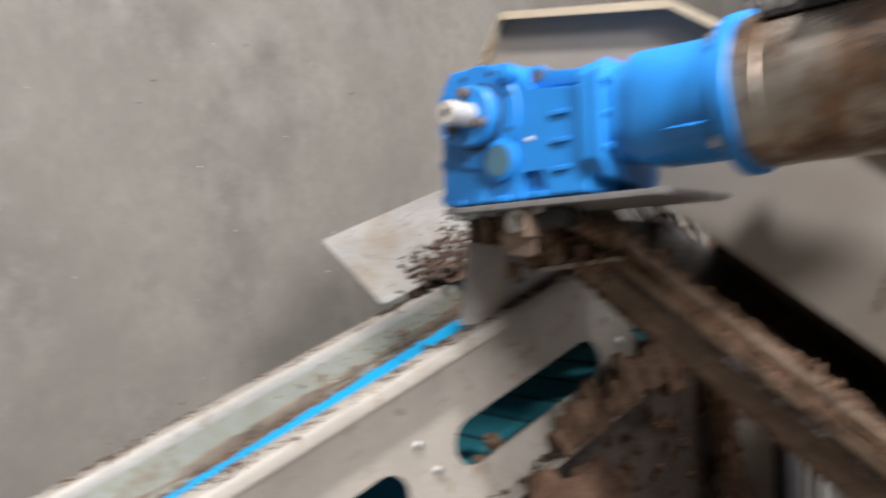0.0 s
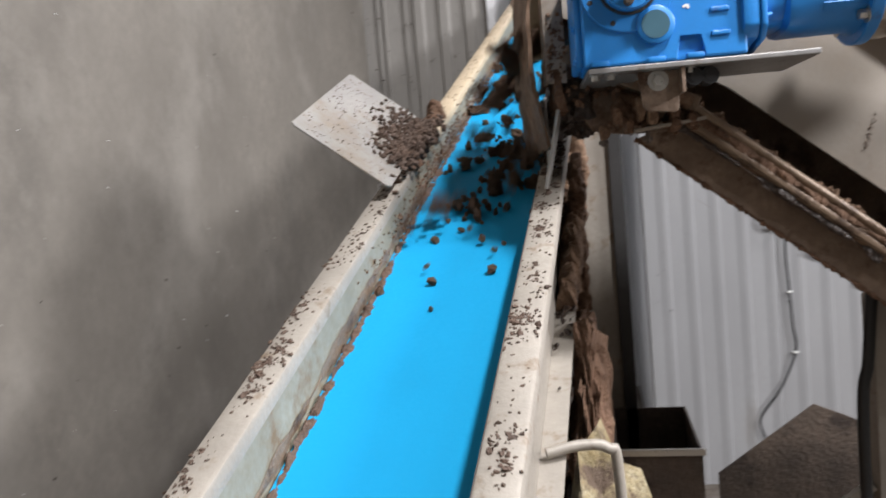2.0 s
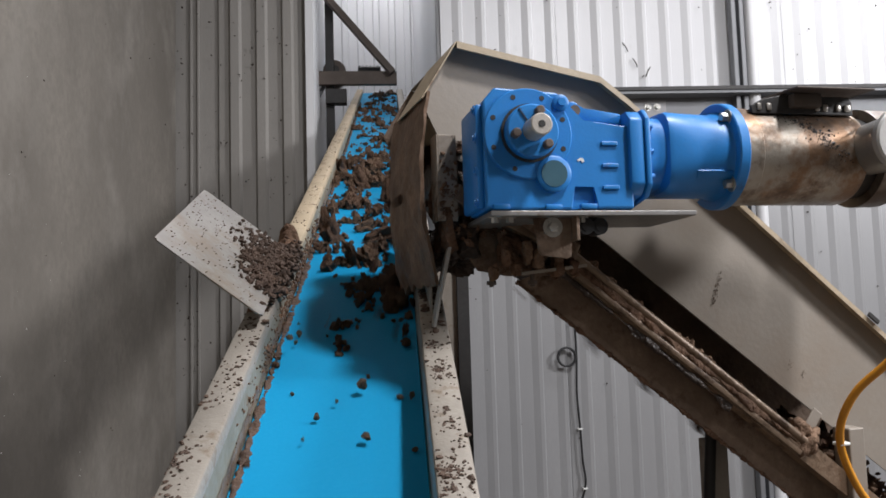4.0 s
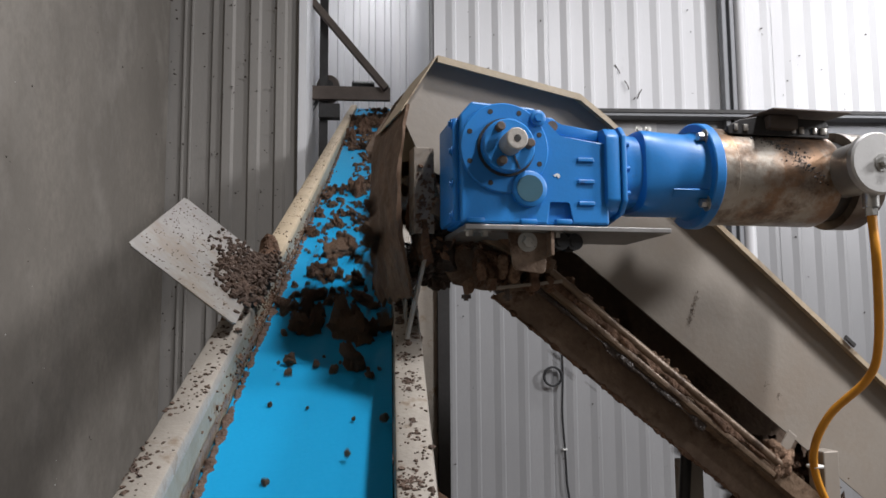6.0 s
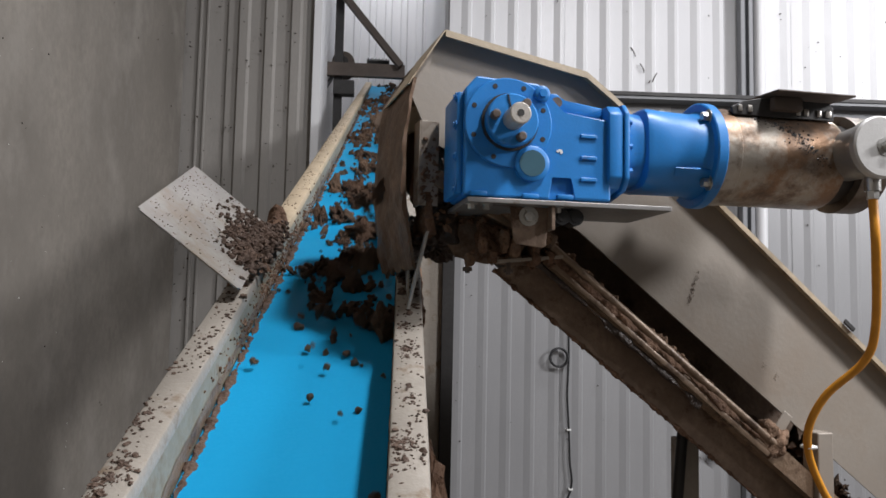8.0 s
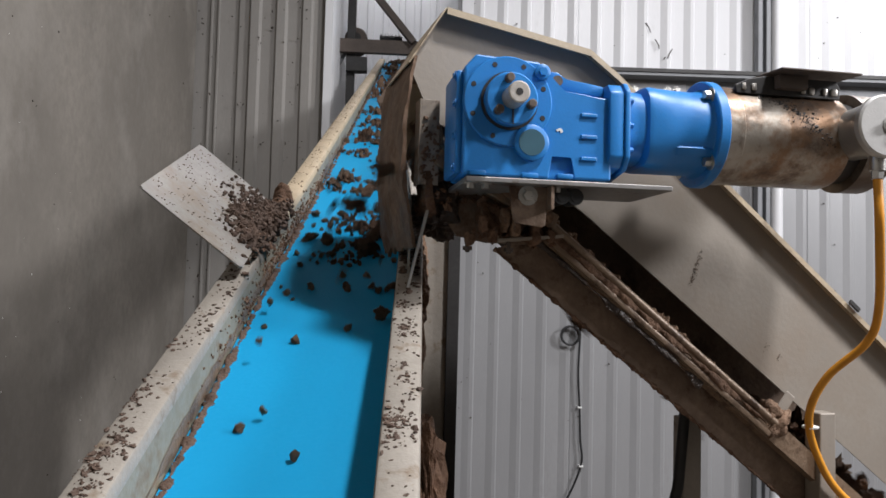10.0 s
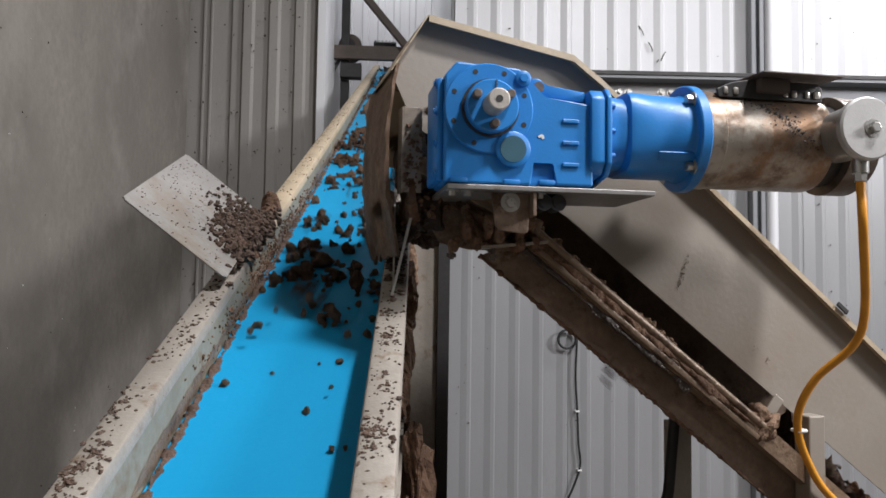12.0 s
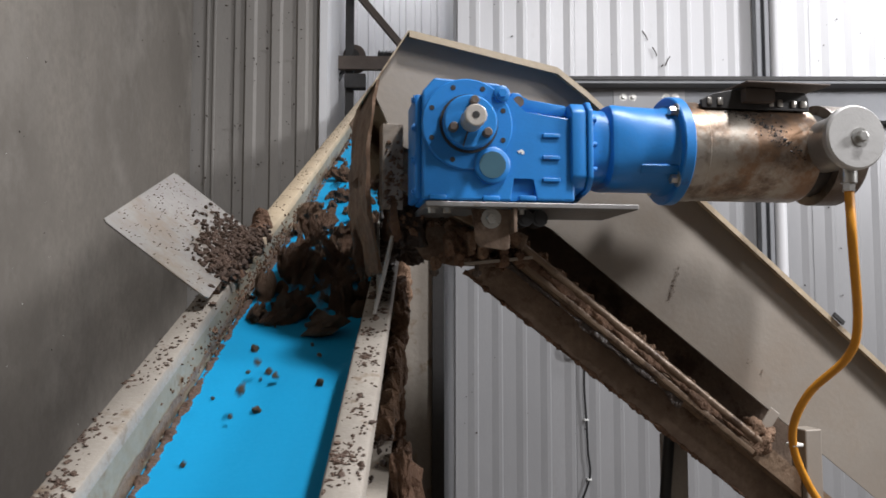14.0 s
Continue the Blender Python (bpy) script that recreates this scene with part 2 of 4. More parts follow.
def heap(name, places, material, parent=None, label="", sub=1, smooth=False, kind=""):
    """Many clods in one mesh; places are rows of (x, y, z, radius, flatness)."""
    verts, faces, base = [], [], 0
    shapes = [crumb(s, sub, 0.8) for s in range(12)]
    for k, (x, y, z, r, flat) in enumerate(places):
        v, f = shapes[k % 12]
        turn = np.array(Euler([random.uniform(0, 6.28) for _ in range(3)]).to_matrix())
        size = np.array([random.uniform(0.6, 1.35), random.uniform(0.5, 1.1), random.uniform(0.45, 0.9)]) * r
        w = (v * size) @ turn.T * np.array([1, 1, flat]) + np.array([x, y, z])
        verts.append(w)
        faces += [[base + i for i in q] for q in f]
        base += len(v)
    me = bpy.data.meshes.new(name)
    me.from_pydata(np.concatenate(verts).tolist(), [], faces)
    me.materials.append(material)
    if smooth:
        for p in me.polygons:
            p.use_smooth = True
    ob = new(name, me)
    if parent:
        ob.parent = parent
    if label:
        tagged(ob, label)
    if kind:
        tagged(ob, kind=kind)
    return ob


def ridge(name, spine, across, rise, width, height, material, parent, label, seed=0.0, grain=14.0):
    """A ragged crust along a spine; across and rise are its two cross directions."""
    bm = bmesh.new()
    rows, cross = [], 7
    a, u = Vector(across).normalized(), Vector(rise).normalized()
    for p in spine:
        p = Vector(p)
        w = width * max(0.15, 0.8 + 1.1 * noise.noise(p * grain + Vector((seed, 0, 0))) + 0.6 * noise.noise(p * grain * 3.1 + Vector((seed, 4, 0))))
        h = height * max(0.08, 0.7 + 1.2 * noise.noise(p * grain * 1.3 + Vector((0, seed, 9))) + 0.7 * noise.noise(p * grain * 4 + Vector((0, seed, 3))))
        row = []
        for k in range(cross):
            f = k / (cross - 1)
            q = p + a * (w * (f - 0.5)) + u * (h * math.sin(math.pi * f) ** 0.6)
            q += Vector(noise.noise_vector(q * grain * 6)) * 0.22 * height * math.sin(math.pi * f)
            row.append(bm.verts.new(q))
        rows.append(row)
    for r0, r1 in zip(rows, rows[1:]):
        for k in range(cross - 1):
            bm.faces.new((r0[k], r0[k + 1], r1[k + 1], r1[k]))
        bm.faces.new((r0[0], r1[0], r1[-1], r0[-1]))
    bm.faces.new(rows[0])
    bm.faces.new(rows[-1][::-1])
    ob = part(name, bm, material, parent, label, False)
    return tagged(ob, kind="stuff")


def cake(name, size, matrix, material, parent, label, seed=0.0, amount=0.35):
    """A ragged block of caked mud: a box whose faces are broken up by noise."""
    bm = bmesh.new()
    v, f = ICO[4]
    sx, sy, sz = size
    vs = []
    for p in v:
        d = Vector(p)
        n4 = (abs(d.x) ** 4 + abs(d.y) ** 4 + abs(d.z) ** 4) ** 0.25
        d = d / n4
        q = Vector((d.x * sx, d.y * sy, d.z * sz))
        n = noise.noise(q * 9 + Vector((seed, 0, 0))) + 0.7 * noise.noise(q * 24 + Vector((0, seed, 0))) + 0.45 * noise.noise(q * 60 + Vector((0, 0, seed)))
        q += d.normalized() * amount * n * min(size) * 1.6
        vs.append(bm.verts.new(matrix @ q))
    for t in f:
        bm.faces.new([vs[i] for i in t])
    return tagged(part(name, bm, material, parent, label), kind="stuff")


# ---- frames of the two conveyors ----
CONV = pose(-1.68, 1.0, 1.375, 20.9, 0, -1.72)       # x across, y up the slope, z off the rail tops
DRIVE = pose(-1.177, 1.116, 1.825, 0, 0, 6.3)         # x along the motor, y away, z up
FEEDF = pose(-1.174, 1.11, 1.823, 0, 0, 12.5)        # x along the feed, y away, z up
CHUTE = FEEDF @ pose(0.178, 0.27, -0.171, 0, 37.2, 0)  # x down the feed conveyor, z off its lip

# ---- hall ----


def slab(name, x0, x1, y0, y1, z0, z1, material, label, category, m=None):
    ob = finish(name, box(bmesh.new(), x0, x1, y0, y1, z0, z1), material, None, label, m)
    return tagged(ob, label, category, kind="structure")


floor = slab("floor", -6, 9, -8, 12, -1.2, -1.0, FLOOR, "dirty grey concrete floor of the hall", "floor")
ceiling = slab("ceiling", -6, 9, -8, 12, 6.6, 6.8, SHEET_GREY, "plain grey sheet ceiling of the hall", "ceiling")
wall_left = slab("wall_left", -3.3, -3.06, -8, 5.4, -1.0, 6.6, CONCRETE, "smooth grey precast concrete wall with dark stains", "wall")
wall_right = slab("wall_right", 8.0, 8.2, -8, 12, -1.0, 6.6, SHEET_GREY, "plain grey hall wall", "wall")
wall_behind = slab("wall_behind", -6, 9, -8.2, -8.0, -1.0, 6.6, CONCRETE, "plain grey concrete hall wall", "wall")

TURN = -2.0


def sheet_mesh(name, height, depth=0.03, width=1.0, pitch=0.2, soft=False):
    """One profiled sheet: x across, z up, ribs towards -y, with its own thickness."""
    prof = []
    n = round(width / pitch)
    for k in range(n):
        x = k * pitch
        if soft:
            prof += [(x, 0), (x + 0.10, 0), (x + 0.155, -depth), (x + 0.182, -depth), (x + 0.192, 0)]
        else:
            prof += [(x, 0), (x + 0.075, 0), (x + 0.093, -depth), (x + 0.155, -depth), (x + 0.173, 0)]
    prof.append((n * pitch + 0.004, 0))
    bm = bmesh.new()
    loops = []
    for y_off in (0.0, 0.004):
        for z in (0, height):
            loops.append([bm.verts.new((x, y + y_off, z)) for x, y in prof])
    f0, f1, b0, b1 = loops
    for i in range(len(prof) - 1):
        bm.faces.new((f0[i], f0[i + 1], f1[i + 1], f1[i]))
        bm.faces.new((b0[i], b1[i], b1[i + 1], b0[i + 1]))
        bm.faces.new((f0[i], b0[i], b0[i + 1], f0[i + 1]))
        bm.faces.new((f1[i], f1[i + 1], b1[i + 1], b1[i]))
    me = bpy.data.meshes.new(name)
    bmesh.ops.recalc_face_normals(bm, faces=bm.faces)
    bm.to_mesh(me)
    bm.free()
    return me


def clad(wall, matrix, count, z0, height, material, width=1.0, depth=0.03, soft=False):
    """A row of profiled sheets on a wall, each a piece of its own."""
    me = sheet_mesh("sheet", height, depth, width, 0.2, soft)
    me.materials.append(material)
    for k in range(count):
        ob = new("sheet", me)
        ob.parent = wall
        ob.matrix_basis = matrix @ Matrix.Translation((k * width, -0.004 * (k % 2) - 0.002, z0))


wall_back = slab("wall_back", -1.0, 9.2, 0.02, 0.14, -1.0, 6.6, SHEET_GREY, "profiled metal sheet wall, white above and grey below", "wall", pose(0, 5.86, 0, 0, 0, TURN))
clad(wall_back, Matrix.Translation((-0.97, 0, 0)), 10, 3.36, 3.2, SHEET_WHITE, depth=0.02, soft=True)
clad(wall_back, Matrix.Translation((-0.99, 0, 0)), 10, -1.0, 4.0, SHEET_GREY, depth=0.012, soft=True)
places = [(random.uniform(-0.95, 3.6), -0.016 - 0.012 * random.random(), random.uniform(0.4, 5.6), random.uniform(0.003, 0.009), 1.0) for _ in range(170)]
heap("mud_speck", places, MUD_AND_SHADE, wall_back, "dark mud specks on the sheets", kind="stuff")
wall_side = slab("wall_side", -3.1, -2.05, 0.02, 0.14, -1.0, 6.6, SHEET_DIRTY, "mud-splashed profiled metal sheet wall beside the concrete", "wall", pose(0, 5.3, 0, 0, 0, TURN))
clad(wall_side, Matrix.Translation((-2.735, 0, 0)), 1, -1.0, 7.5, SHEET_DIRTY, 0.6)
for x0 in (-2.955, -2.90):
    bm = bmesh.new()
    box(bm, x0, x0 + 0.012, 0.0, 0.02, -1.0, 6.5)
    part("seam", bm, SHEET_DIRTY, wall_side, "folded vertical seam")
places = [(random.uniform(-3.05, -2.2), -0.036, random.uniform(0.5, 4.6), random.uniform(0.003, 0.010), 1.0) for _ in range(190)]
heap("mud_speck", places, MUD_AND_SHADE, wall_side, "dark mud specks on the sheet", kind="stuff")
places = [(-3.059, random.uniform(-1.5, 5.2), random.uniform(0.3, 4.0), random.uniform(0.002, 0.007), 1.0) for _ in range(60)]
heap("mud_speck", places, MUD_AND_SHADE, wall_left, "dark specks on the concrete", kind="stuff")
places = [(-3.059, random.uniform(-1.5, 3.5), random.uniform(0.2, 2.6), random.uniform(0.001, 0.0035), 1.0) for _ in range(110)]
heap("lime_speck", places, WHITE_PLASTIC, wall_left, "white lime specks on the concrete", kind="stuff")
wall_end = slab("wall_end", -4, 4, 0.02, 0.14, -1.0, 6.6, SHEET_WHITE, "white profiled metal sheet wall behind the belt head", "wall", pose(0, 9.2, 0, 0, 0, TURN))
clad(wall_end, Matrix.Translation((-3.4, 0, 0)), 4, -1.0, 7.5, SHEET_WHITE)
trim_a = slab("trim", -2.07, -2.01, -0.04, 0.14, -1.0, 6.6, SHEET_WHITE, "white folded metal corner trim", "trim", pose(0, 5.3, 0, 0, 0, TURN))
recess_a = slab("wall_recess_1", -2.2, -2.06, 5.46, 9.4, -1.0, 6.6, SHEET_WHITE, "plain white side of the wall opening", "wall")
recess_b = slab("wall_recess_2", -1.0, -0.9, 6.03, 9.3, -1.0, 6.6, SHEET_WHITE, "plain white side of the wall opening", "wall")

bm = bmesh.new()
prism(bm, [(-0.02, 3.02), (-0.16, 3.02), (-0.16, 3.06), (-0.05, 3.06), (-0.05, 3.32), (-0.2, 3.32), (-0.2, 3.36), (-0.02, 3.36)], -0.9, 9, "x")
purlin = finish("girt_beam", bm, GREYBEAM, None, "", pose(0, 5.86, 0, 0, 0, TURN))
tagged(purlin, "grey steel girt beam along the metal wall", "beam", kind="structure")
bm = bmesh.new()
box(bm, -0.1, 9, -0.215, -0.19, 3.345, 3.375)
part("lip", bm, DARK, purlin, "dark upper lip of the beam")
for x in (0.42, 0.5, 0.78, 0.86):
    bm = bmesh.new()
    hexbolt(bm, along((x, -0.058, 3.24), (x, -1, 3.24)), 0.02, 0.02)
    part("bolt", bm, BOLT, purlin)
bm = bmesh.new()
box(bm, 0.34, 0.94, -0.056, -0.05, 3.08, 3.3)
part("splice_plate", bm, SHEET_GREY, purlin)

bm = bmesh.new()
box(bm, 1.53, 1.57, -0.12, -0.03, -1, 6.5, 0.006)
box(bm, 1.60, 1.64, -0.12, -0.03, -1, 6.5, 0.006)
box(bm, 1.56, 1.61, -0.06, -0.03, -1, 6.5)
col = finish("steel_column", bm, GREYBEAM, None, "", pose(0, 5.86, 0, 0, 0, TURN))
tagged(col, "grey paired steel wall column", "column", kind="structure")
bm = bmesh.new()
rod(bm, (1.70, -0.1, -1), (1.70, -0.1, 6.5), 0.05, 20)
pipe = tagged(finish("down_pipe", bm, SHEET_WHITE, None, "", pose(0, 5.86, 0, 0, 0, TURN), True), "pale round vertical pipe on the metal wall", "pipe")

bm = bmesh.new()
for pts in ([(0.60, 3.82), (0.63, 3.77), (0.64, 3.74)], [(0.68, 3.68), (0.71, 3.63), (0.715, 3.60)], [(0.83, 3.60), (0.81, 3.57), (0.79, 3.52)], [(0.77, 3.53), (0.755, 3.51)]):
    tube(bm, smooth_path([(x, -0.03, z) for x, z in pts], 4), 0.0045, 6)
part("scuff_mark", bm, MUD_AND_SHADE, wall_back, "dark scuff marks on the white sheet")

# black cable with a coil on the wall
bm = bmesh.new()
coil = [Vector((-0.01 + (0.072 + 0.004 * math.sin(3.3 * a)) * math.cos(a), -0.05 - 0.006 * a / 6, 1.15 + 0.076 * math.sin(a))) for a in np.linspace(0, 6.28 * 3.2, 80)]
tube(bm, coil, 0.009, 8)
tube(bm, smooth_path([(0.06, -0.045, 1.7), (0.075, -0.045, 1.2), (0.065, -0.045, 0.85), (0.08, -0.045, 0.56), (0.09, -0.045, 0.3), (0.10, -0.045, 0.09), (-0.02, -0.045, -0.2), (-0.18, -0.045, -0.43), (-0.16, -0.045, -0.6), (-0.07, -0.045, -0.85)]), 0.009, 8)
wire = tagged(finish("wall_cable", bm, RUBBER, None, "", pose(0, 5.86, 0, 0, 0, TURN), True), "thin black cable with a coil on the metal wall", "cable")
for z, x in ((0.54, 0.08), (0.06, 0.1)):
    bm = bmesh.new()
    box(bm, x - 0.018, x + 0.018, -0.058, -0.01, z + 0.012, z + 0.026, 0.003)
    part("clip", bm, WHITE_PLASTIC, wire, "small white cable clip")

# ---- belt conveyor ----
conveyor = empty("belt_conveyor", CONV, "inclined conveyor with slotted pale steel sides and blue belt", "conveyor")
Y0, Y1 = -2.685, 7.665
RISE_FROM, RISE, SAG = 2.0, 0.013, 0.02
SLOT, PITCH, SLOT0, SLOTZ, SLOTR = 0.54, 0.69, -0.54, -0.262, 0.057


def web(bm, x0, x1):
    """The slotted side sheet between two x, with round-ended slots cut through it."""
    zt, zb = -0.004, -0.425
    count = range(-3, 12)
    def ring(a):
        pts = []
        y0, y1 = a + SLOTR, a + SLOT - SLOTR
        for k in range(9):
            t = math.pi / 2 + math.pi * k / 8
            pts.append((y0 + SLOTR * math.cos(t), SLOTZ + SLOTR * math.sin(t)))
        for k in range(9):
            t = -math.pi / 2 + math.pi * k / 8
            pts.append((y1 + SLOTR * math.cos(t), SLOTZ + SLOTR * math.sin(t)))
        return pts
    for k in count:
        a = SLOT0 + k * PITCH
        lo, hi = a - 0.075, a + SLOT + 0.075
        pts = ring(a)
        outer = [(a + SLOT / 2, zt), (lo, zt), (lo, SLOTZ), (lo, zb), (a + SLOT / 2, zb), (hi, zb), (hi, SLOTZ), (hi, zt)]
        for x in (x0, x1):
            ov = [bm.verts.new((x, y, z)) for y, z in outer]
            iv = [bm.verts.new((x, y, z)) for y, z in pts]
            def fan(o, i0, i1):
                for i in range(i0, i1):
                    bm.faces.new((ov[o], iv[i], iv[i + 1]))
            bm.faces.new((ov[0], ov[1], iv[0]))
            fan(1, 0, 4)
            bm.faces.new((ov[1], ov[2], iv[4]))
            bm.faces.new((ov[2], ov[3], iv[4]))
            fan(3, 4, 8)
            bm.faces.new((ov[3], ov[4], iv[8]))
            bm.faces.new((ov[4], iv[9], iv[8]))
            bm.faces.new((ov[4], ov[5], iv[9]))
            fan(5, 9, 13)
            bm.faces.new((ov[5], ov[6], iv[13]))
            bm.faces.new((ov[6], ov[7], iv[13]))
            fan(7, 13, 17)
            bm.faces.new((ov[7], ov[0], iv[17]))
            bm.faces.new((ov[0], iv[0], iv[17]))
            if x == x0:
                first = iv
        n = len(pts)
        for i in range(n):
            bm.faces.new((first[i], first[(i + 1) % n], iv[(i + 1) % n], iv[i]))
    bmesh.ops.remove_doubles(bm, verts=bm.verts, dist=0.0005)
    return bm


def rail(side):
    s = side
    bm = bmesh.new()
    # folded top flange with rounded shoulders and a down-turned lip
    prof = [(0.190, -0.03), (0.190, -0.008), (0.1925, -0.0025), (0.198, 0.0), (0.249, 0.0), (0.2555, -0.003), (0.2585, -0.010), (0.2585, -0.032), (0.2555, -0.032), (0.2555, -0.011), (0.249, -0.004), (0.199, -0.004), (0.196, -0.008), (0.196, -0.03)]
    cut = 0.62 if s < 0 else Y1
    prism(bm, [(x * s, z) for x, z in prof], Y0, cut, "y")
    part("top_flange", bm, RAIL, conveyor, "pale worn steel flange with mud specks", True)
    if s < 0:
        bm = bmesh.new()
        prism(bm, [(x * s, z) for x, z in prof], cut, Y1, "y")
        part("top_flange", bm, RAIL_TAN, conveyor, "tan stained steel flange", True)
    bm = bmesh.new()
    if s > 0:
        web(bm, 0.190, 0.196)
    else:
        box(bm, -0.196, -0.190, Y0, Y1, -0.425, -0.03)
    part("side_sheet", bm, RAIL if s > 0 else GALV, conveyor, "slotted pale steel side sheet" if s > 0 else "bare zinc-coated inner side sheet")
    bm = bmesh.new()
    prof = [(0.1965, -0.425), (0.252, -0.425), (0.252, -0.421), (0.1965, -0.421)]
    prism(bm, [(x * s, z) for x, z in prof], Y0, Y1, "y")
    part("bottom_flange", bm, RAIL, conveyor)


rail(1)
rail(-1)
for k in range(-2, 10):
    for z in (-0.190, -0.270):
        y = SLOT0 + k * PITCH - 0.09 + (0.027 if z < -0.2 else 0)
        bm = bmesh.new()
        lathe(bm, [(0, 0.013), (0.003, 0.013), (0.006, 0.009), (0.012, 0.006)], along((0.196, y, z), (1, y, z)), 12)
        part("bolt", bm, BOLT, conveyor)

# belt: an endless loop round the end rollers
bm = bmesh.new()
zt, zb, r = -0.107, -0.375, 0.134
zc = -0.241
up = RISE * (Y1 - 0.08 - RISE_FROM)
loop = [(Y0 + 0.15, zt - SAG * (0.35 - Y0)), (0.5, zt), (RISE_FROM, zt), (Y1 - 0.08, zt + up)]
loop += [(Y1 - 0.08 + r * math.sin(a), zc + up + r * math.cos(a)) for a in np.linspace(0.2, math.pi - 0.2, 8)]
loop += [(Y1 - 0.08, zb + up), (RISE_FROM, zb), (Y0 + 0.15, zb)]
loop += [(Y0 + 0.15 - r * math.sin(a), zc - r * math.cos(a)) for a in np.linspace(0.2, math.pi - 0.2, 8)]
n = len(loop)
vo = [[bm.verts.new((x, y, z)) for y, z in loop] for x in (-0.186, 0.186)]
vi = [[bm.verts.new((x, y, z - 0.004 * (1 if z > zc + RISE * max(0, y - RISE_FROM) else -1))) for y, z in loop] for x in (-0.186, 0.186)]
for i in range(n):
    j = (i + 1) % n
    bm.faces.new((vo[0][i], vo[0][j], vo[1][j], vo[1][i]))
    bm.faces.new((vi[0][i], vi[1][i], vi[1][j], vi[0][j]))
    for k in (0, 1):
        bm.faces.new((vo[k][i], vi[k][i], vi[k][j], vo[k][j]))
part("belt", bm, BELT, conveyor, "smooth bright blue conveyor belt")
bm = bmesh.new()
box(bm, -0.184, 0.184, 0.5, RISE_FROM, -0.1205, -0.1125)
part("slider_bed", bm, GALV, conveyor)
bm = bmesh.new()
box(bm, -0.18, 0.18, Y0 + 0.25, RISE_FROM, -0.3705, -0.367)
part("belt_underside", bm, BELT_BACK, conveyor, "turquoise inner face of the returning belt")
for k in range(40):
    y = -2.3 + 0.115 * k
    bm = bmesh.new()
    box(bm, -0.178, 0.178, y, y + 0.006, -0.367, -0.364)
    part("cross_rib", bm, DARK, conveyor)
for y, z in ((Y0 + 0.15, zc), (Y1 - 0.08, zc + up)):
    bm = bmesh.new()
    rod(bm, (-0.185, y, z), (0.185, y, z), 0.128, 24)
    part("roller", bm, DARK, conveyor)

# wet mud crust along the belt's left edge
spine = [(-0.176, y, -0.108 + RISE * max(0, y - RISE_FROM) - SAG * max(0, 0.5 - y)) for y in np.arange(-2.2, 6.6, 0.007)]
ridge("mud_crust", spine, (1, 0, 0), (-0.5, 0, 1), 0.020, 0.009, SPLASH, conveyor, "brown mud crust along the belt edge", 0.0, 26.0)
spine = [(-0.1885, y, -0.088 + RISE * max(0, y - RISE_FROM) - SAG * max(0, 0.5 - y)) for y in np.arange(-2.2, 3.0, 0.007)]
ridge("mud_crust", spine, (0, 0, 1), (1, 0, 0), 0.028, 0.0015, LIP, conveyor, "tan mud smear on the inner side", 4.0, 7.0)
places = [(-0.190 + 0.001 * random.random(), random.gauss(1.0, 0.45), -0.106 + abs(random.gauss(0, 0.035)), random.uniform(0.0015, 0.007), 1.0) for _ in range(700)]
heap("mud_crust", places, MUD, conveyor, "brown mud crust on the inner side", kind="stuff")
# specks on the flanges, thickest below the feed
for s in (1, -1):
    places = []
    for _ in range(48 if s < 0 else 46):
        cy0, cx0 = random.uniform(-1.9, 1.2), random.uniform(0.205, 0.245)
        for _ in range(random.randint(6, 26)):
            places.append((s * min(0.254, max(0.196, random.gauss(cx0, 0.012))), random.gauss(cy0, 0.022), 0.001, abs(random.gauss(0.0022, 0.002)) + 0.0011, 0.5))
    places += [(s * random.uniform(0.196, 0.255), random.uniform(-2, 4.5), 0.0005, abs(random.gauss(0.0018, 0.001)) + 0.001, 0.6) for _ in range(420)]
    heap("mud_speck", places, SPLASH, conveyor, "brown splashed mud specks", kind="stuff")
places = [(random.uniform(0.2, 0.25), random.gauss(0.62, 0.14), 0.002, random.uniform(0.004, 0.011), 0.5) for _ in range(130)]
heap("mud_crust", places, SPLASH, conveyor, "mud crust on the flange below the feed", kind="stuff")

# ---- deflector plate with its heap of mud ----
A, Bq, C = Vector((-2.105, 1.816, 1.923)), Vector((-2.106, 1.25, 1.714)), Vector((-1.876, 1.295, 1.533))
ex, ez = (A - Bq), (C - Bq)
nrm = ex.cross(ez).normalized()
down = ez * 1.06
bm = bmesh.new()
q = [Bq, A, A + down, Bq + down]
lo = [bm.verts.new(p) for p in q]
hi = [bm.verts.new(p + nrm * 0.004) for p in q]
bm.faces.new(lo)
bm.faces.new(hi[::-1])
for i in range(4):
    bm.faces.new((lo[i], hi[i], hi[(i + 1) % 4], lo[(i + 1) % 4]))
bmesh.ops.bevel(bm, geom=[e for e in bm.edges if abs((e.verts[0].co - e.verts[1].co).length - 0.004) < 0.001], offset=0.008, segments=3, affect="EDGES")
plate = tagged(finish("deflector_plate", bm, PLATE), "bare steel splash plate leaning out from the conveyor side", "plate")
places = []
for _ in range(620):
    u, v = random.betavariate(1.3, 1.2), 1.08 - abs(random.gauss(0, 0.24))
    if v < 0.35 + 0.5 * abs(u - 0.65):
        continue
    p = Bq + ex * (0.22 + 0.75 * u) + ez * v - nrm * 0.004
    places.append((*p, random.uniform(0.003, 0.013) * (0.4 + 0.6 * v), 0.9))
heap("mud_splash", places, SPLASH, plate, "dark mud stuck to the plate", kind="stuff")
places = []
for _ in range(320):
    p = Bq + ex * random.uniform(0.02, 0.98) + ez * random.uniform(0.02, 1.0) - nrm * 0.001
    places.append((*p, random.uniform(0.0012, 0.0032), 0.5))
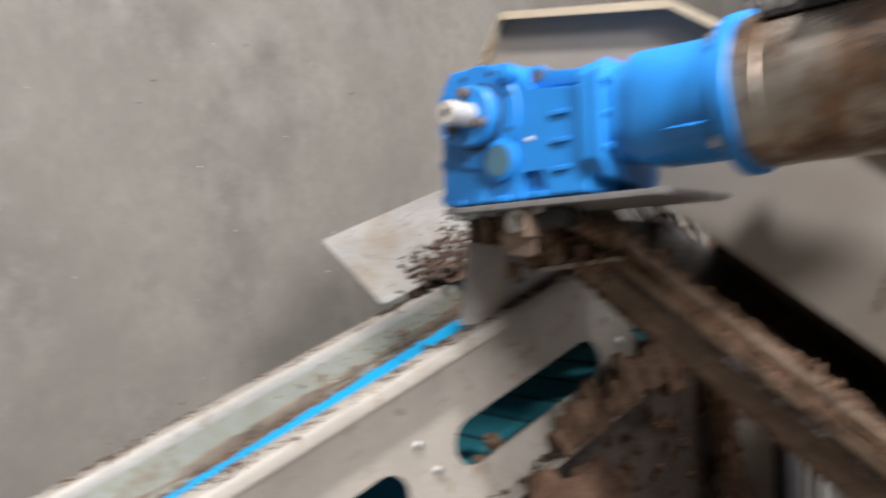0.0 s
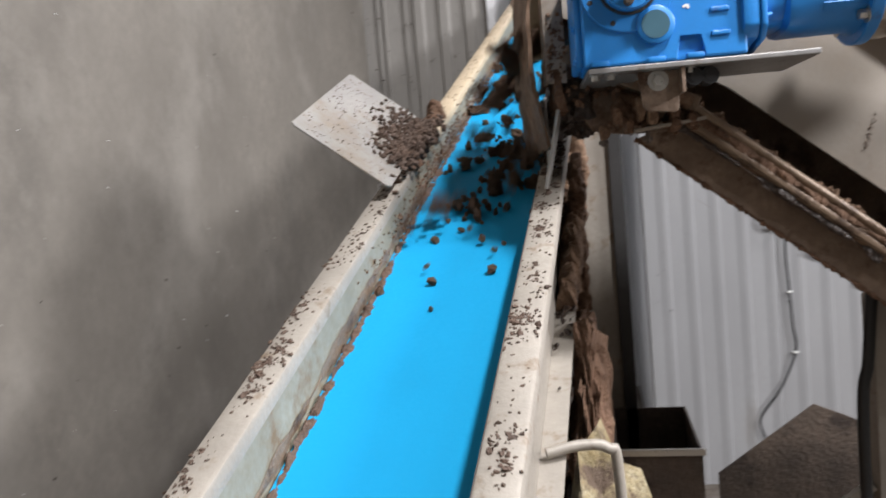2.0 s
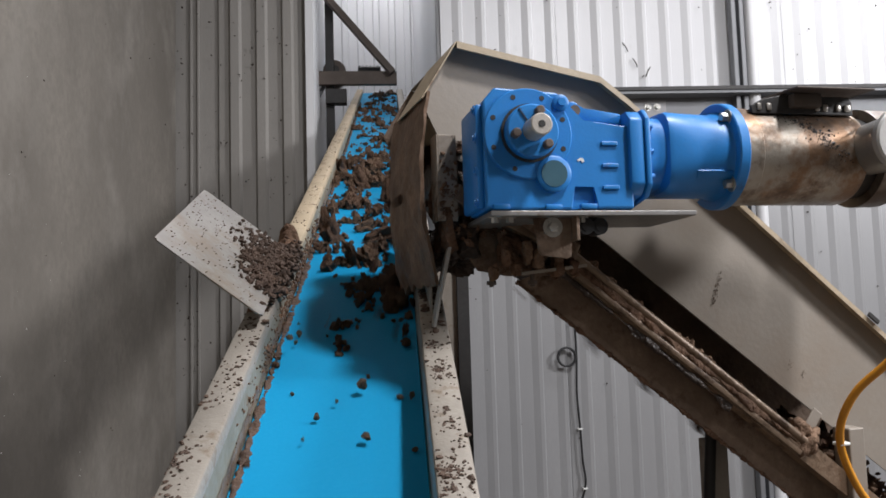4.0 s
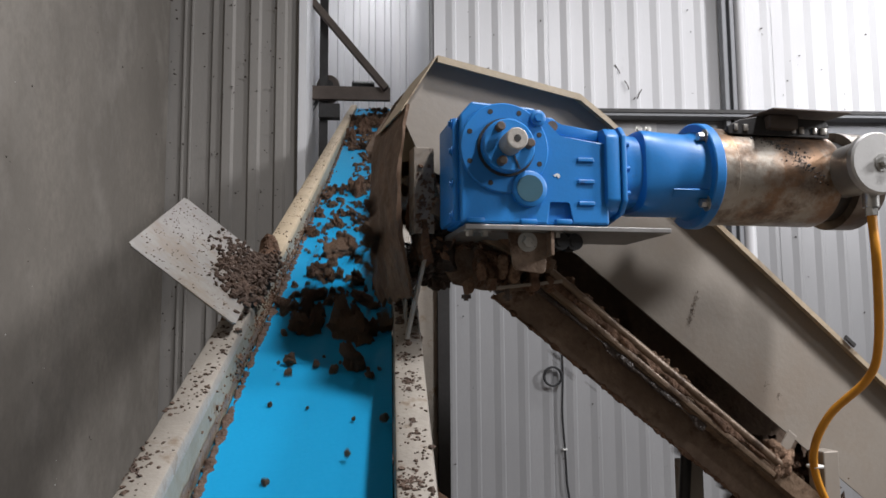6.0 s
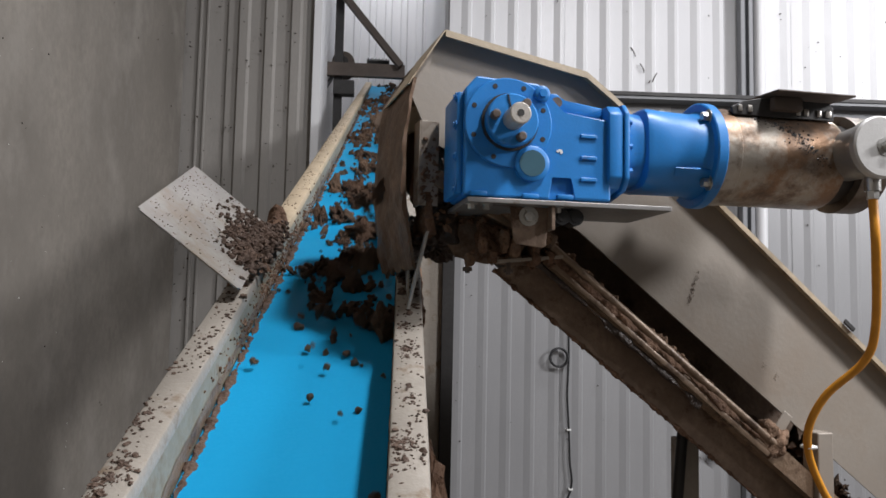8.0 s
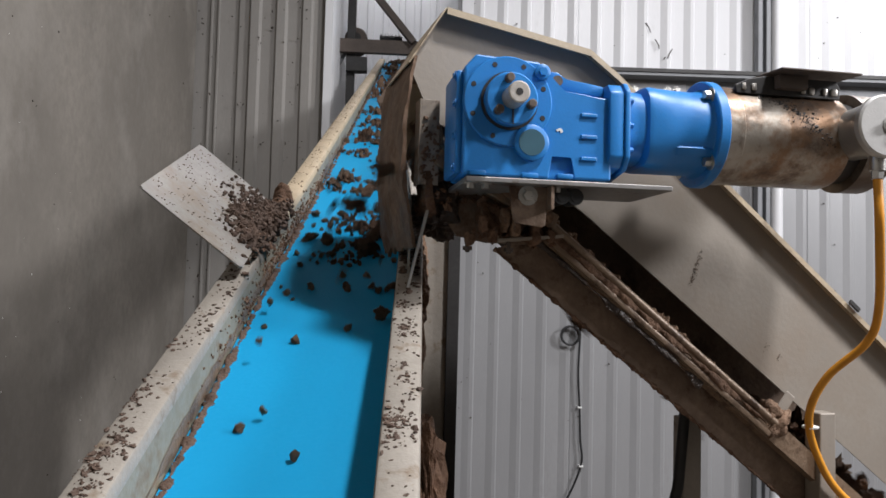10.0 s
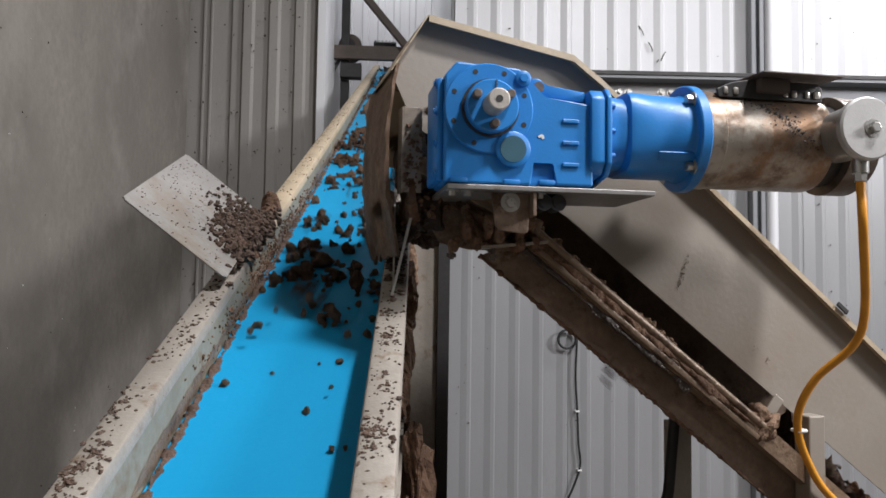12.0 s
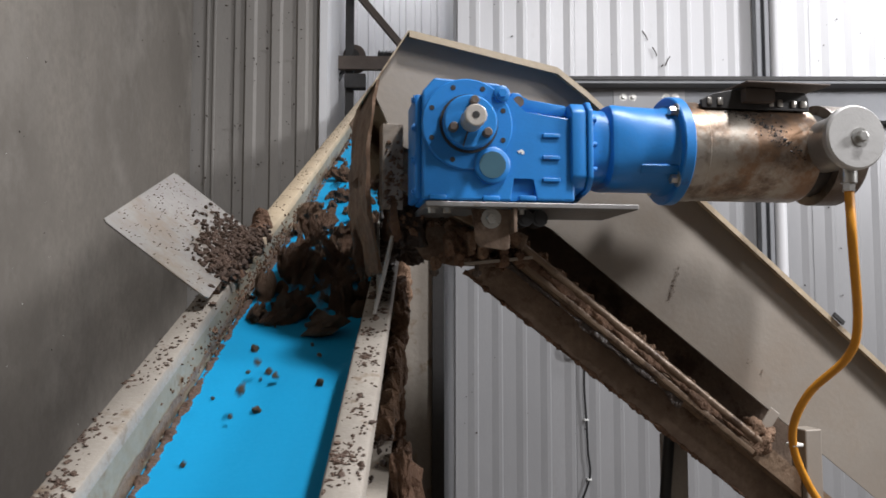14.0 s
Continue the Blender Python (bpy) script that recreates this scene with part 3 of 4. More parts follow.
heap("mud_speck", places, MUD, plate, "small mud splashes on the plate", kind="stuff")
places = [(*(CONV @ Vector((min(-0.17, max(-0.262, random.gauss(-0.215, 0.028))), random.gauss(0.76, 0.12), random.uniform(0.0, 0.05)))), random.uniform(0.005, 0.015), 0.9) for _ in range(520)]
tagged(heap("mud_pile", places, SPLASH, None, "pile of brown mud on the conveyor flange below the plate", kind="stuff"), category="mud")
spine = [(-0.225, y, -0.002) for y in np.arange(0.45, 1.15, 0.008)]
pile = tagged(ridge("mud_bank", spine, (1, 0, 0), (0, 0, 1), 0.075, 0.05, MUD, None, "bank of brown mud lying on the conveyor flange", 2.0, 9.0), category="mud")
pile.matrix_basis = CONV

# ---- feed conveyor with its cover ----
feed = empty("feed_conveyor", CHUTE, "steep mud-caked feed conveyor with a pale steel cover", "conveyor")
W = 0.42
for w0, low in ((0.0, -0.15), (W - 0.006, -0.015)):
    bm = bmesh.new()
    prism(bm, [(-0.10 if w0 == 0 else 0.0, low), (1.6, low), (1.6, 0.0 if w0 == 0 else 0.1), (0.0, 0.0 if w0 == 0 else 0.1)], w0, w0 + 0.006, "y")
    part("trough_side", bm, TROUGH, feed, "brown mud-stained steel trough side")
bm = bmesh.new()
prism(bm, [(0.0, -0.008), (-0.044, -0.008), (-0.047, -0.056), (-0.030, -0.062), (-0.030, -0.066), (-0.052, -0.060), (-0.052, -0.004), (0.0, -0.002)], -0.05, 1.6, "x")
part("trough_lip", bm, LIP, feed, "worn brown steel angle along the trough")
bm = bmesh.new()
rod(bm, (-0.05, -0.048, -0.010), (0.86, -0.048, -0.010), 0.012, 16)
part("lip_bead", bm, LIP, feed, "worn tan rounded bead of the trough lip", True)
bm = bmesh.new()
box(bm, -0.02, 0.85, -0.060, -0.053, -0.056, -0.040, 0.003)
part("lip_strip", bm, LIP, feed, "worn flat strip below the bead", True)
# Near-black colour puts the shade under the cover into the belt.
bm = bmesh.new()
box(bm, -0.12, 1.6, 0.01, W - 0.01, -0.018, -0.008)
part("feed_belt", bm, MUD_AND_SHADE, feed, "mud-coated feed belt, darkened for the shade inside the trough")
# cover panel in the drive frame: outline of the near side
inv = CHUTE.inverted() @ FEEDF


def in_feed(u, w, z):
    return inv @ Vector((u, w, z))


outline = [(-0.145, 0.388), (0.264, 0.322), (0.349, 0.263), (1.40, -0.58), (1.40, -0.978), (0.261, -0.116), (0.06, 0.0), (-0.17, 0.1), (-0.235, 0.24)]
# The far side is muddy and coloured dark to keep the interior shaded.
for w0, w1 in ((0.27, 0.274), (0.27 + W - 0.004, 0.27 + W)):
    bm = bmesh.new()
    lo = [bm.verts.new(in_feed(u, w0, z)) for u, z in outline]
    hi = [bm.verts.new(in_feed(u, w1, z)) for u, z in outline]
    bm.faces.new(lo)
    bm.faces.new(hi[::-1])
    for i in range(len(lo)):
        j = (i + 1) % len(lo)
        bm.faces.new((lo[i], hi[i], hi[j], lo[j]))
    part("cover_side", bm, PANEL if w0 < 0.3 else TROUGH, feed, "pale stained steel cover side" if w0 < 0.3 else "muddy far cover side, darkened for the shade inside")
bm = bmesh.new()
top = outline[0:4]
lo = [bm.verts.new(in_feed(u, 0.235, z + 0.002)) for u, z in top]
hi = [bm.verts.new(in_feed(u, 0.27 + W, z + 0.002)) for u, z in top]
lo2 = [bm.verts.new(in_feed(u, 0.235, z - 0.016)) for u, z in top]
lo3 = [bm.verts.new(in_feed(u, 0.269, z - 0.004)) for u, z in top]
for i in range(3):
    bm.faces.new((lo[i], lo[i + 1], hi[i + 1], hi[i]))
    bm.faces.new((lo[i], lo2[i], lo2[i + 1], lo[i + 1]))
    bm.faces.new((lo2[i], lo3[i], lo3[i + 1], lo2[i + 1]))
    bm.faces.new((lo3[i], hi[i], hi[i + 1], lo3[i + 1]))
part("cover_top", bm, RAIL_TAN, feed, "tan stained folded cover top")
bm = bmesh.new()
a, b = (-0.145, 0.388), (-0.24, 0.235)
vs = [bm.verts.new(in_feed(p[0] + d, w, p[1])) for d in (0, -0.004) for p in (a, b) for w in (0.235, 0.5)]
for qd in ((0, 1, 3, 2), (4, 6, 7, 5), (0, 4, 5, 1), (2, 3, 7, 6), (0, 2, 6, 4), (1, 5, 7, 3)):
    bm.faces.new([vs[i] for i in qd])
part("hood_front", bm, RAIL_TAN, feed, "tan stained sloping hood front")
# smears and a latch on the cover
places = []
for u0, z0, n, spread in ((0.62, -0.258, 60, 0.016), (0.61, -0.288, 45, 0.010), (0.632, -0.226, 20, 0.010), (0.858, -0.479, 12, 0.006), (0.902, -0.512, 16, 0.006)):
    for _ in range(n):
        d = random.gauss(0, spread)
        places.append((*in_feed(u0 + 0.35 * d + random.gauss(0, 0.004), 0.2693, z0 + d), random.uniform(0.0006, 0.0018), 0.6))
heap("mud_smear", places, MUD, feed, "dark mud smears on the cover side", kind="stuff")
bm = bmesh.new()
box(bm, -0.022, 0.022, 0.226, 0.234, -0.008, 0.006, 0.002, pose(1.136, 0, -0.355, 0, 38.7, 0))
bmesh.ops.transform(bm, matrix=inv, verts=bm.verts)
part("latch", bm, DARK, feed, "small dark latch on the cover edge")
# head drum and its round end plate
bm = bmesh.new()
p0, p1 = in_feed(-0.038, 0.28, 0.08), in_feed(-0.038, 0.27 + W - 0.01, 0.08)
rod(bm, p0, p1, 0.10, 32)
part("head_drum", bm, MUD_AND_SHADE, feed, "mud-coated head drum", True)
bm = bmesh.new()
box(bm, -0.215, -0.168, 0.2, 0.204, -0.08, 0.135, 0.001)
box(bm, -0.219, -0.215, 0.2, 0.25, -0.08, 0.135)
bmesh.ops.transform(bm, matrix=inv, verts=bm.verts)
part("head_cheek", bm, MUDDY, feed, "pale mud-splashed cheek plate at the head")
# Tan patch over the far cover side: its lit upper part, as colour.
bm = bmesh.new()
box(bm, -0.185, -0.05, 0.27 + W - 0.012, 0.27 + W - 0.006, 0.06, 0.3)
bmesh.ops.transform(bm, matrix=inv, verts=bm.verts)
part("lit_cover_patch", bm, RAIL_TAN, feed, "tan patch painted as the lit part of the far cover side")
bm = bmesh.new()
box(bm, -0.02, 0.16, 0.16, 0.22, -0.004, 0.004, 0.001, pose(0, 0, -0.212, 0, -6, 0))
bmesh.ops.transform(bm, matrix=inv, verts=bm.verts)
part("scraper_bar", bm, PANEL, feed, "pale flat scraper bar with hanging bolts")
for u in (-0.09, 0.02):
    bm = bmesh.new()
    rod(bm, in_feed(u, 0.19, -0.2), in_feed(u, 0.19, -0.245), 0.006, 8)
    rod(bm, in_feed(u, 0.19, -0.23), in_feed(u, 0.19, -0.24), 0.012, 6)
    part("hanging_bolt", bm, BROWN, feed)
bm = bmesh.new()
tube(bm, smooth_path([in_feed(-0.1, 0.17, -0.02), in_feed(0.02, 0.18, -0.085), in_feed(0.13, 0.19, -0.155)]), 0.02, 14)
part("stay_tube", bm, MUD_LIGHT, feed, "mud-coated round stay", True)
bm = bmesh.new()
rod(bm, in_feed(-0.038, 0.17, 0.115), in_feed(-0.038, 0.26, 0.115), 0.03, 24)
part("drum_shaft", bm, SHAFTM, feed, "", True)

# mud on the feed conveyor
spine = [(x, -0.020, -0.003) for x in np.arange(-0.08, 0.84, 0.005)]
ridge("mud_crust", spine, (0, 1, 0), (0, -0.2, 1), 0.046, 0.017, MUD_LIGHT, feed, "tan mud ridge along the trough lip", 1.0, 26.0)
spine = [(x, -0.056, -0.030) for x in np.arange(-0.06, 0.84, 0.005)]
ridge("mud_crust", spine, (0, 0.2, 1), (0, -1, 0), 0.020, 0.008, MUD, feed, "dark mud in the groove of the trough lip", 6.0, 18.0)
spine = [(x, -0.048, -0.068) for x in np.arange(-0.08, 0.6, 0.005)]
ridge("mud_crust", spine, (0, 0, 1), (0, -1, -0.4), 0.022, 0.010, MUD_AND_SHADE, feed, "wet mud under the trough lip", 9.0, 12.0)
spine = [(x, -0.002, -0.148) for x in np.arange(-0.1, 1.3, 0.005)]
ridge("mud_crust", spine, (0, 0, 1), (0, -1, -0.3), 0.012, 0.006, MUD, feed, "dark mud on the trough's lower edge", 3.0, 45.0)


def draped(w0, w1, stations, thick, lump, seed):
    """A hanging sheet in the feed's own space: rows of (u, z) from top to bottom, drawn from w0 to w1."""
    bm = bmesh.new()
    line = smooth_path([(u, 0, z) for u, z in stations], 10)
    faces = []
    for off in (0.0, thick):
        rows = []
        for i, p in enumerate(line):
            row = []
            for k in range(25):
                w = w0 + (w1 - w0) * k / 24
                q = Vector((p.x + off, w, p.z))
                n = noise.noise(q * 7 + Vector((seed, 0, 0))) + 0.6 * noise.noise(q * 19 + Vector((0, seed, 0))) + 0.3 * noise.noise(q * 55)
                q.x -= lump * n * min(1.0, 0.25 + 1.5 * i / len(line)) * (1 if off == 0 else 0.3)
                q.z -= (0.02 * noise.noise(Vector((w * 30, seed, 1))) + 0.012 * noise.noise(Vector((w * 90, seed, 2)))) * (i / len(line)) ** 3
                if k == 0:
                    q.y += 0.012 * noise.noise(Vector((p.z * 22, seed, 5))) * i / len(line)
                row.append(bm.verts.new(in_feed(*q)))
            rows.append(row)
        for r0, r1 in zip(rows, rows[1:]):
            for k in range(24):
                bm.faces.new((r0[k], r0[k + 1], r1[k + 1], r1[k]))
        faces.append(rows)
    a, b = faces
    for i in range(len(line) - 1):
        bm.faces.new((a[i][0], a[i + 1][0], b[i + 1][0], b[i][0]))
        bm.faces.new((a[i][-1], b[i][-1], b[i + 1][-1], a[i + 1][-1]))
    for k in range(24):
        bm.faces.new((a[0][k], b[0][k], b[0][k + 1], a[0][k + 1]))
        bm.faces.new((a[-1][k], a[-1][k + 1], b[-1][k + 1], b[-1][k]))
    return bm


bm = draped(0.222, 0.56, [(-0.232, 0.25), (-0.246, 0.17), (-0.254, 0.07), (-0.252, -0.04), (-0.24, -0.14), (-0.222, -0.235)], 0.008, 0.010, 2.0)
part("hood_flap", bm, FLAP, feed, "hanging flap smeared with wet brown mud", True)
bm = draped(0.20, 0.30, [(-0.205, 0.02), (-0.21, -0.02), (-0.205, -0.07), (-0.19, -0.15)], 0.02, 0.016, 6.0)
part("mud_skin", bm, MUD, feed, "mud running down the cheek plate", True)
cake("mud_cake", (0.042, 0.04, 0.055), inv @ pose(-0.14, 0.28, -0.115), MUD_AND_SHADE, feed, "wet black mud caked below the head", 2.0)
cake("mud_cake", (0.065, 0.15, 0.05), inv @ pose(-0.13, 0.45, -0.135), MUD_AND_SHADE, feed, "dark mud hanging under the head", 5.0, 0.5)
# muddy beam and back plate under the drive
bm = bmesh.new()
box(bm, -0.19, 0.17, 0.195, 0.225, -0.022, 0.022, 0.004, pose(0, 0, -0.088, 0, 25, 0))
bmesh.ops.transform(bm, matrix=inv, verts=bm.verts)
part("head_beam", bm, LIP, feed, "slanting steel bar smeared with mud")
bm = bmesh.new()
prism(bm, [(-0.17, 0.02), (0.10, -0.06), (0.17, -0.17), (0.12, -0.215), (-0.02, -0.215), (-0.10, -0.20), (-0.17, -0.10)], 0.255, 0.262, "y")
bmesh.ops.transform(bm, matrix=inv, verts=bm.verts)
part("head_plate", bm, TROUGH, feed, "brown mud-stained plate behind the bar")
cake("mud_cake", (0.05, 0.018, 0.032), inv @ pose(0.0, 0.225, -0.155, 0, 15, 0), MUD, feed, "thick mud caked under the drive", 1.0, 0.5)
cake("mud_cake", (0.06, 0.02, 0.022), inv @ pose(-0.08, 0.215, -0.055, 0, 25, 0), MUD, feed, "mud lying on the slanting bar", 13.0, 0.6)
places = []
for _ in range(120):
    u = random.uniform(-0.17, 0.14)
    z = -0.075 - 0.42 * (u + 0.1) + random.gauss(0, 0.04)
    places.append((*in_feed(u, random.uniform(0.18, 0.25), max(z, -0.215 - 0.015 * random.random())), random.uniform(0.003, 0.012), 1.0))
for _ in range(70):
    places.append((*in_feed(random.uniform(-0.1, 0.16), 0.185, -0.205 + random.uniform(-0.004, 0.012)), random.uniform(0.002, 0.006), 1.0))
for _ in range(60):
    places.append((*in_feed(random.uniform(-0.212, -0.17), 0.198, random.triangular(-0.08, 0.13, -0.06)), random.uniform(0.002, 0.006), 1.0))
heap("mud_lump", places, MUD, feed, "wet brown lumps of mud under the drive", sub=2, kind="stuff")
for k, (u, z) in enumerate(((-0.03, -0.205), (0.03, -0.175), (0.085, -0.19), (-0.09, -0.215), (-0.055, -0.175), (0.0, -0.165), (0.125, -0.2))):
    cake("mud_clump", (0.011, 0.012, 0.016 + 0.007 * (k % 3)), inv @ pose(u, 0.17, z), MUD_LIGHT if k % 2 else MUD, feed, "lumpy mud on the scraper bar", 7.0 + k, 0.6)
bm = bmesh.new()
box(bm, 0.85, 0.885, -0.02, -0.014, -0.02, 0.10, 0.003)
part("brace", bm, PANEL, feed)
heap("mud_knob", [(0.83, -0.03, 0.01, 0.035, 1), (0.86, -0.04, -0.01, 0.03, 1), (0.81, -0.02, -0.03, 0.03, 1), (0.88, -0.03, 0.03, 0.02, 1)], MUD_LIGHT, feed, "dry mud knob", sub=3, smooth=True, kind="stuff")
bm = bmesh.new()
box(bm, 0.985, 1.04, 0.2, 0.262, -2.823, -0.665, 0.004)
post = tagged(finish("support_post", bm, PANEL, None, "", FEEDF), "pale square steel post under the feed conveyor", "post")
bm = bmesh.new()
box(bm, 0.735, 0.80, 0.5, 0.56, -2.823, -0.72, 0.004)
leg = tagged(finish("steel_stand", bm, RAIL, None, "", FEEDF), "pale upright steel stand below the feed conveyor", "stand")
bm = bmesh.new()
tube(bm, smooth_path([(0.73, 0.48, -0.66), (0.70, 0.47, -0.9), (0.67, 0.46, -1.2), (0.69, 0.46, -2.8)]), 0.017, 10)
tagged(finish("black_hose", bm, RUBBER, None, "", FEEDF, True), "thick black hose hanging beside the stand", "hose")

# chute side plate standing on the belt conveyor's flange
bm = bmesh.new()
prism(bm, [(1.35, 1.50), (1.36, 1.715), (2.2, 1.95), (2.2, 1.83)], -0.0025, 0.0025, "x")
prism(bm, [(-0.006, 1.485), (0.0, 1.485), (0.043, 1.675), (0.036, 1.675)], 1.225, 1.345, "y")
chute = tagged(finish("chute_plate", bm, PLATE, None, "", pose(-1.447, 0, 0, 0, 0, 0)), "thin upright steel chute plate on the conveyor side", "plate")

# ---- geared motor ----
motor = empty("gear_motor", DRIVE, "blue painted geared motor with a stained stainless motor body", "motor")
bm = bmesh.new()
prism(bm, [(-0.16, -0.078), (-0.16, 0.172), (-0.132, 0.205), (0.017, 0.197), (0.04, 0.182), (0.056, 0.15), (0.08, 0.127), (0.2, 0.12), (0.2, -0.076), (0.106, -0.076), (0.106, -0.026), (0.1, -0.02), (0.052, -0.02), (0.048, -0.026), (0.048, -0.078)], 0.0, 0.05, "y", 0.005)
part("gear_case", bm, BLUE, motor, "blue painted gear case")
bm = bmesh.new()
box(bm, 0.044, 0.11, 0.012, 0.05, -0.077, -0.016)
part("case_pocket", bm, BLUE, motor)
bm = bmesh.new()
prism(bm, [(-0.158, -0.078), (-0.158, 0.17), (-0.13, 0.203), (0.03, 0.195), (0.06, 0.164), (0.2, 0.152), (0.2, -0.076)], 0.046, 0.17, "y", 0.008)
part("case_back", bm, BLUE, motor)
bm = bmesh.new()
prism(bm, [(0.05, 0.14), (0.055, 0.185), (0.075, 0.185), (0.095, 0.165), (0.19, 0.158), (0.19, 0.13)], 0.03, 0.05, "y", 0.004)
part("lifting_lug", bm, BLUE, motor, "", True)
bm = bmesh.new()
lathe(bm, [(0.0, 0.013), (0.003, 0.013)], Matrix.Translation((0.073, 0.03, 0.163)) @ along((0, 0, 0), (0, -1, 0)), 20)
part("lug_hole", bm, BROWN, motor, "rust-stained hole in the lug")
bm = bmesh.new()
box(bm, -0.176, -0.158, 0.012, 0.158, -0.074, 0.168, 0.006)
part("side_cover", bm, BLUE, motor, "", True)
for z in (-0.06, 0.015, 0.09, 0.155):
    bm = bmesh.new()
    hexbolt(bm, along((-0.176, 0.022, z), (-1, 0.022, z)), 0.007, 0.006)
    part("bolt", bm, BLUE, motor)
bm = bmesh.new()
prism(bm, [(-0.014, -0.02), (-0.014, 0.135), (0.008, 0.158), (0.16, 0.158), (0.182, 0.135), (0.182, -0.045), (0.16, -0.07), (0.008, -0.045)], 0.190, 0.226, "x", 0.006)
part("case_flange", bm, BLUE, motor, "", True)
bm = bmesh.new()
prism(bm, [(-0.018, -0.022), (-0.018, 0.138), (0.006, 0.163), (0.162, 0.163), (0.186, 0.138), (0.186, -0.047), (0.162, -0.075), (0.006, -0.049)], 0.228, 0.241, "x", 0.004)
part("adapter_plate", bm, BLUE, motor, "", True)
toward = along((0, 0, 0), (0, -1, 0))


def facing(x, z, y=0.0):
    return Matrix.Translation((x, y, z)) @ toward


SX, SZ = -0.054, 0.097
bm = bmesh.new()
lathe(bm, [(-0.01, 0.106), (0.004, 0.106), (0.007, 0.103)], facing(SX - 0.002, SZ), 48)
part("bearing_boss", bm, BLUE, motor, "", True)
for k in range(8):
    a = radians(22 + 45 * k)
    bm = bmesh.new()
    lathe(bm, [(0.003, 0.006), (0.0078, 0.006)], facing(SX - 0.002 + 0.09 * math.cos(a), SZ + 0.09 * math.sin(a)), 12)
    part("bolt_hole", bm, DARK, motor)
# Solid dark ring whose colour gives the shade between collar and boss.
bm = bmesh.new()
lathe(bm, [(0.0, 0.068), (0.0125, 0.068)], facing(SX, SZ), 48)
part("gap_shade", bm, DARK, motor, "dark ring standing for the shaded gap round the clamp ring", True)
bm = bmesh.new()
lathe(bm, [(0, 0.042), (0.010, 0.042), (0.012, 0.039)], facing(0.001, 0.003), 36)
part("sight_ring", bm, BLUE, motor, "", True)
bm = bmesh.new()
lathe(bm, [(0.009, 0.031), (0.0132, 0.031)], facing(0.001, 0.003), 36)
part("sight_glass", bm, GLASS_SIGHT, motor, "dark glass oil sight", True)
bm = bmesh.new()
lathe(bm, [(-0.004, 0.019), (0.012, 0.019), (0.014, 0.016)], facing(0.024, 0.17), 24)
lathe(bm, [(0.013, 0.011), (0.020, 0.010)], facing(0.024, 0.17), 6)
part("oil_plug", bm, BLUE, motor, "", True)
for z in (0.078, 0.026, -0.026):
    bm = bmesh.new()
    box(bm, 0.122, 0.163, -0.005, 0.004, z - 0.006, z + 0.004, 0.0022)
    part("case_rib", bm, BLUE, motor)
bm = bmesh.new()
prism(bm, [(0.062, 0.038), (0.066, 0.034), (0.071, 0.037), (0.074, 0.031), (0.079, 0.034), (0.077, 0.041), (0.071, 0.043), (0.067, 0.041)], -0.0012, 0.0005, "y")
part("paint_chip", bm, WHITE_PLASTIC, motor, "bare chip in the blue paint")
for x, z in ((0.085, -0.071), (-0.125, -0.072), (0.0, -0.073)):
    bm = bmesh.new()
    box(bm, x - 0.02, x + 0.02, -0.006, 0.01, z - 0.006, z + 0.006, 0.003)
    part("case_foot", bm, BLUE, motor, "", True)
for z in (0.0, 0.06, 0.12):
    bm = bmesh.new()
    lathe(bm, [(0, 0.007), (0.012, 0.007)], along((0.241, 0.0, z), (1, 0.0, z)), 10)
    part("bolt", bm, BLUE, motor)
AX, AZ = 0.085, 0.0655
axis = Matrix.Translation((0, AX, AZ)) @ pose(0, 0, 0, 0, 90, 0)


def housing(bm, stations):
    """A cast housing whose section goes from a rounded square to a circle; rows of (x, radius, squareness)."""
    loops = []
    for x, r, q in stations:
        ring = []
        for k in range(56):
            a = 2 * math.pi * k / 56
            c, d = math.cos(a), math.sin(a)
            f = r / (abs(c) ** (2 + 3 * q) + abs(d) ** (2 + 3 * q)) ** (1 / (2 + 3 * q))
            ring.append(bm.verts.new((x, AX + f * c, AZ + f * d)))
        loops.append(ring)
    for a, b in zip(loops, loops[1:]):
        for k in range(56):
            bm.faces.new((a[k], a[(k + 1) % 56], b[(k + 1) % 56], b[k]))
    bm.faces.new(loops[0][::-1])
    bm.faces.new(loops[-1])
    return bm


bm = housing(bmesh.new(), [(0.236, 0.088, 0.5), (0.262, 0.088, 0.5), (0.28, 0.089, 0.3), (0.30, 0.09, 0.2)])
part("neck", bm, BLUE, motor, "", True)
bm = housing(bmesh.new(), [(0.282, 0.080, 0.7), (0.292, 0.098, 0.7), (0.304, 0.102, 0.5), (0.36, 0.104, 0.15), (0.435, 0.105, 0.0), (0.450, 0.108, 0.0), (0.457, 0.114, 0.0)])
part("bell_housing", bm, BLUE, motor, "", True)
for a in (-38, -146):
    bm = bmesh.new()
    box(bm, 0.36, 0.456, -0.012, 0.012, 0.095, 0.112, 0.004, Matrix.Translation((0, AX, AZ)) @ pose(0, 0, 0, 90 + a, 0, 0) @ pose(0, 0, 0, 180, 0, 0))
    part("cast_boss", bm, BLUE, motor, "", True)
bm = bmesh.new()
lathe(bm, [(0.455, 0.131), (0.458, 0.134), (0.480, 0.134), (0.483, 0.131)], axis, 56)
part("motor_flange", bm, BLUE, motor, "", True)
for a in (45, 135, 225, 315):
    y, z = AX + 0.116 * math.cos(radians(a)), AZ + 0.116 * math.sin(radians(a))
    bm = bmesh.new()
    hexbolt(bm, along((0.456, y, z), (0, y, z)), 0.0115, 0.018)
    part("bolt", bm, BOLT, motor, "", False)
bm = bmesh.new()
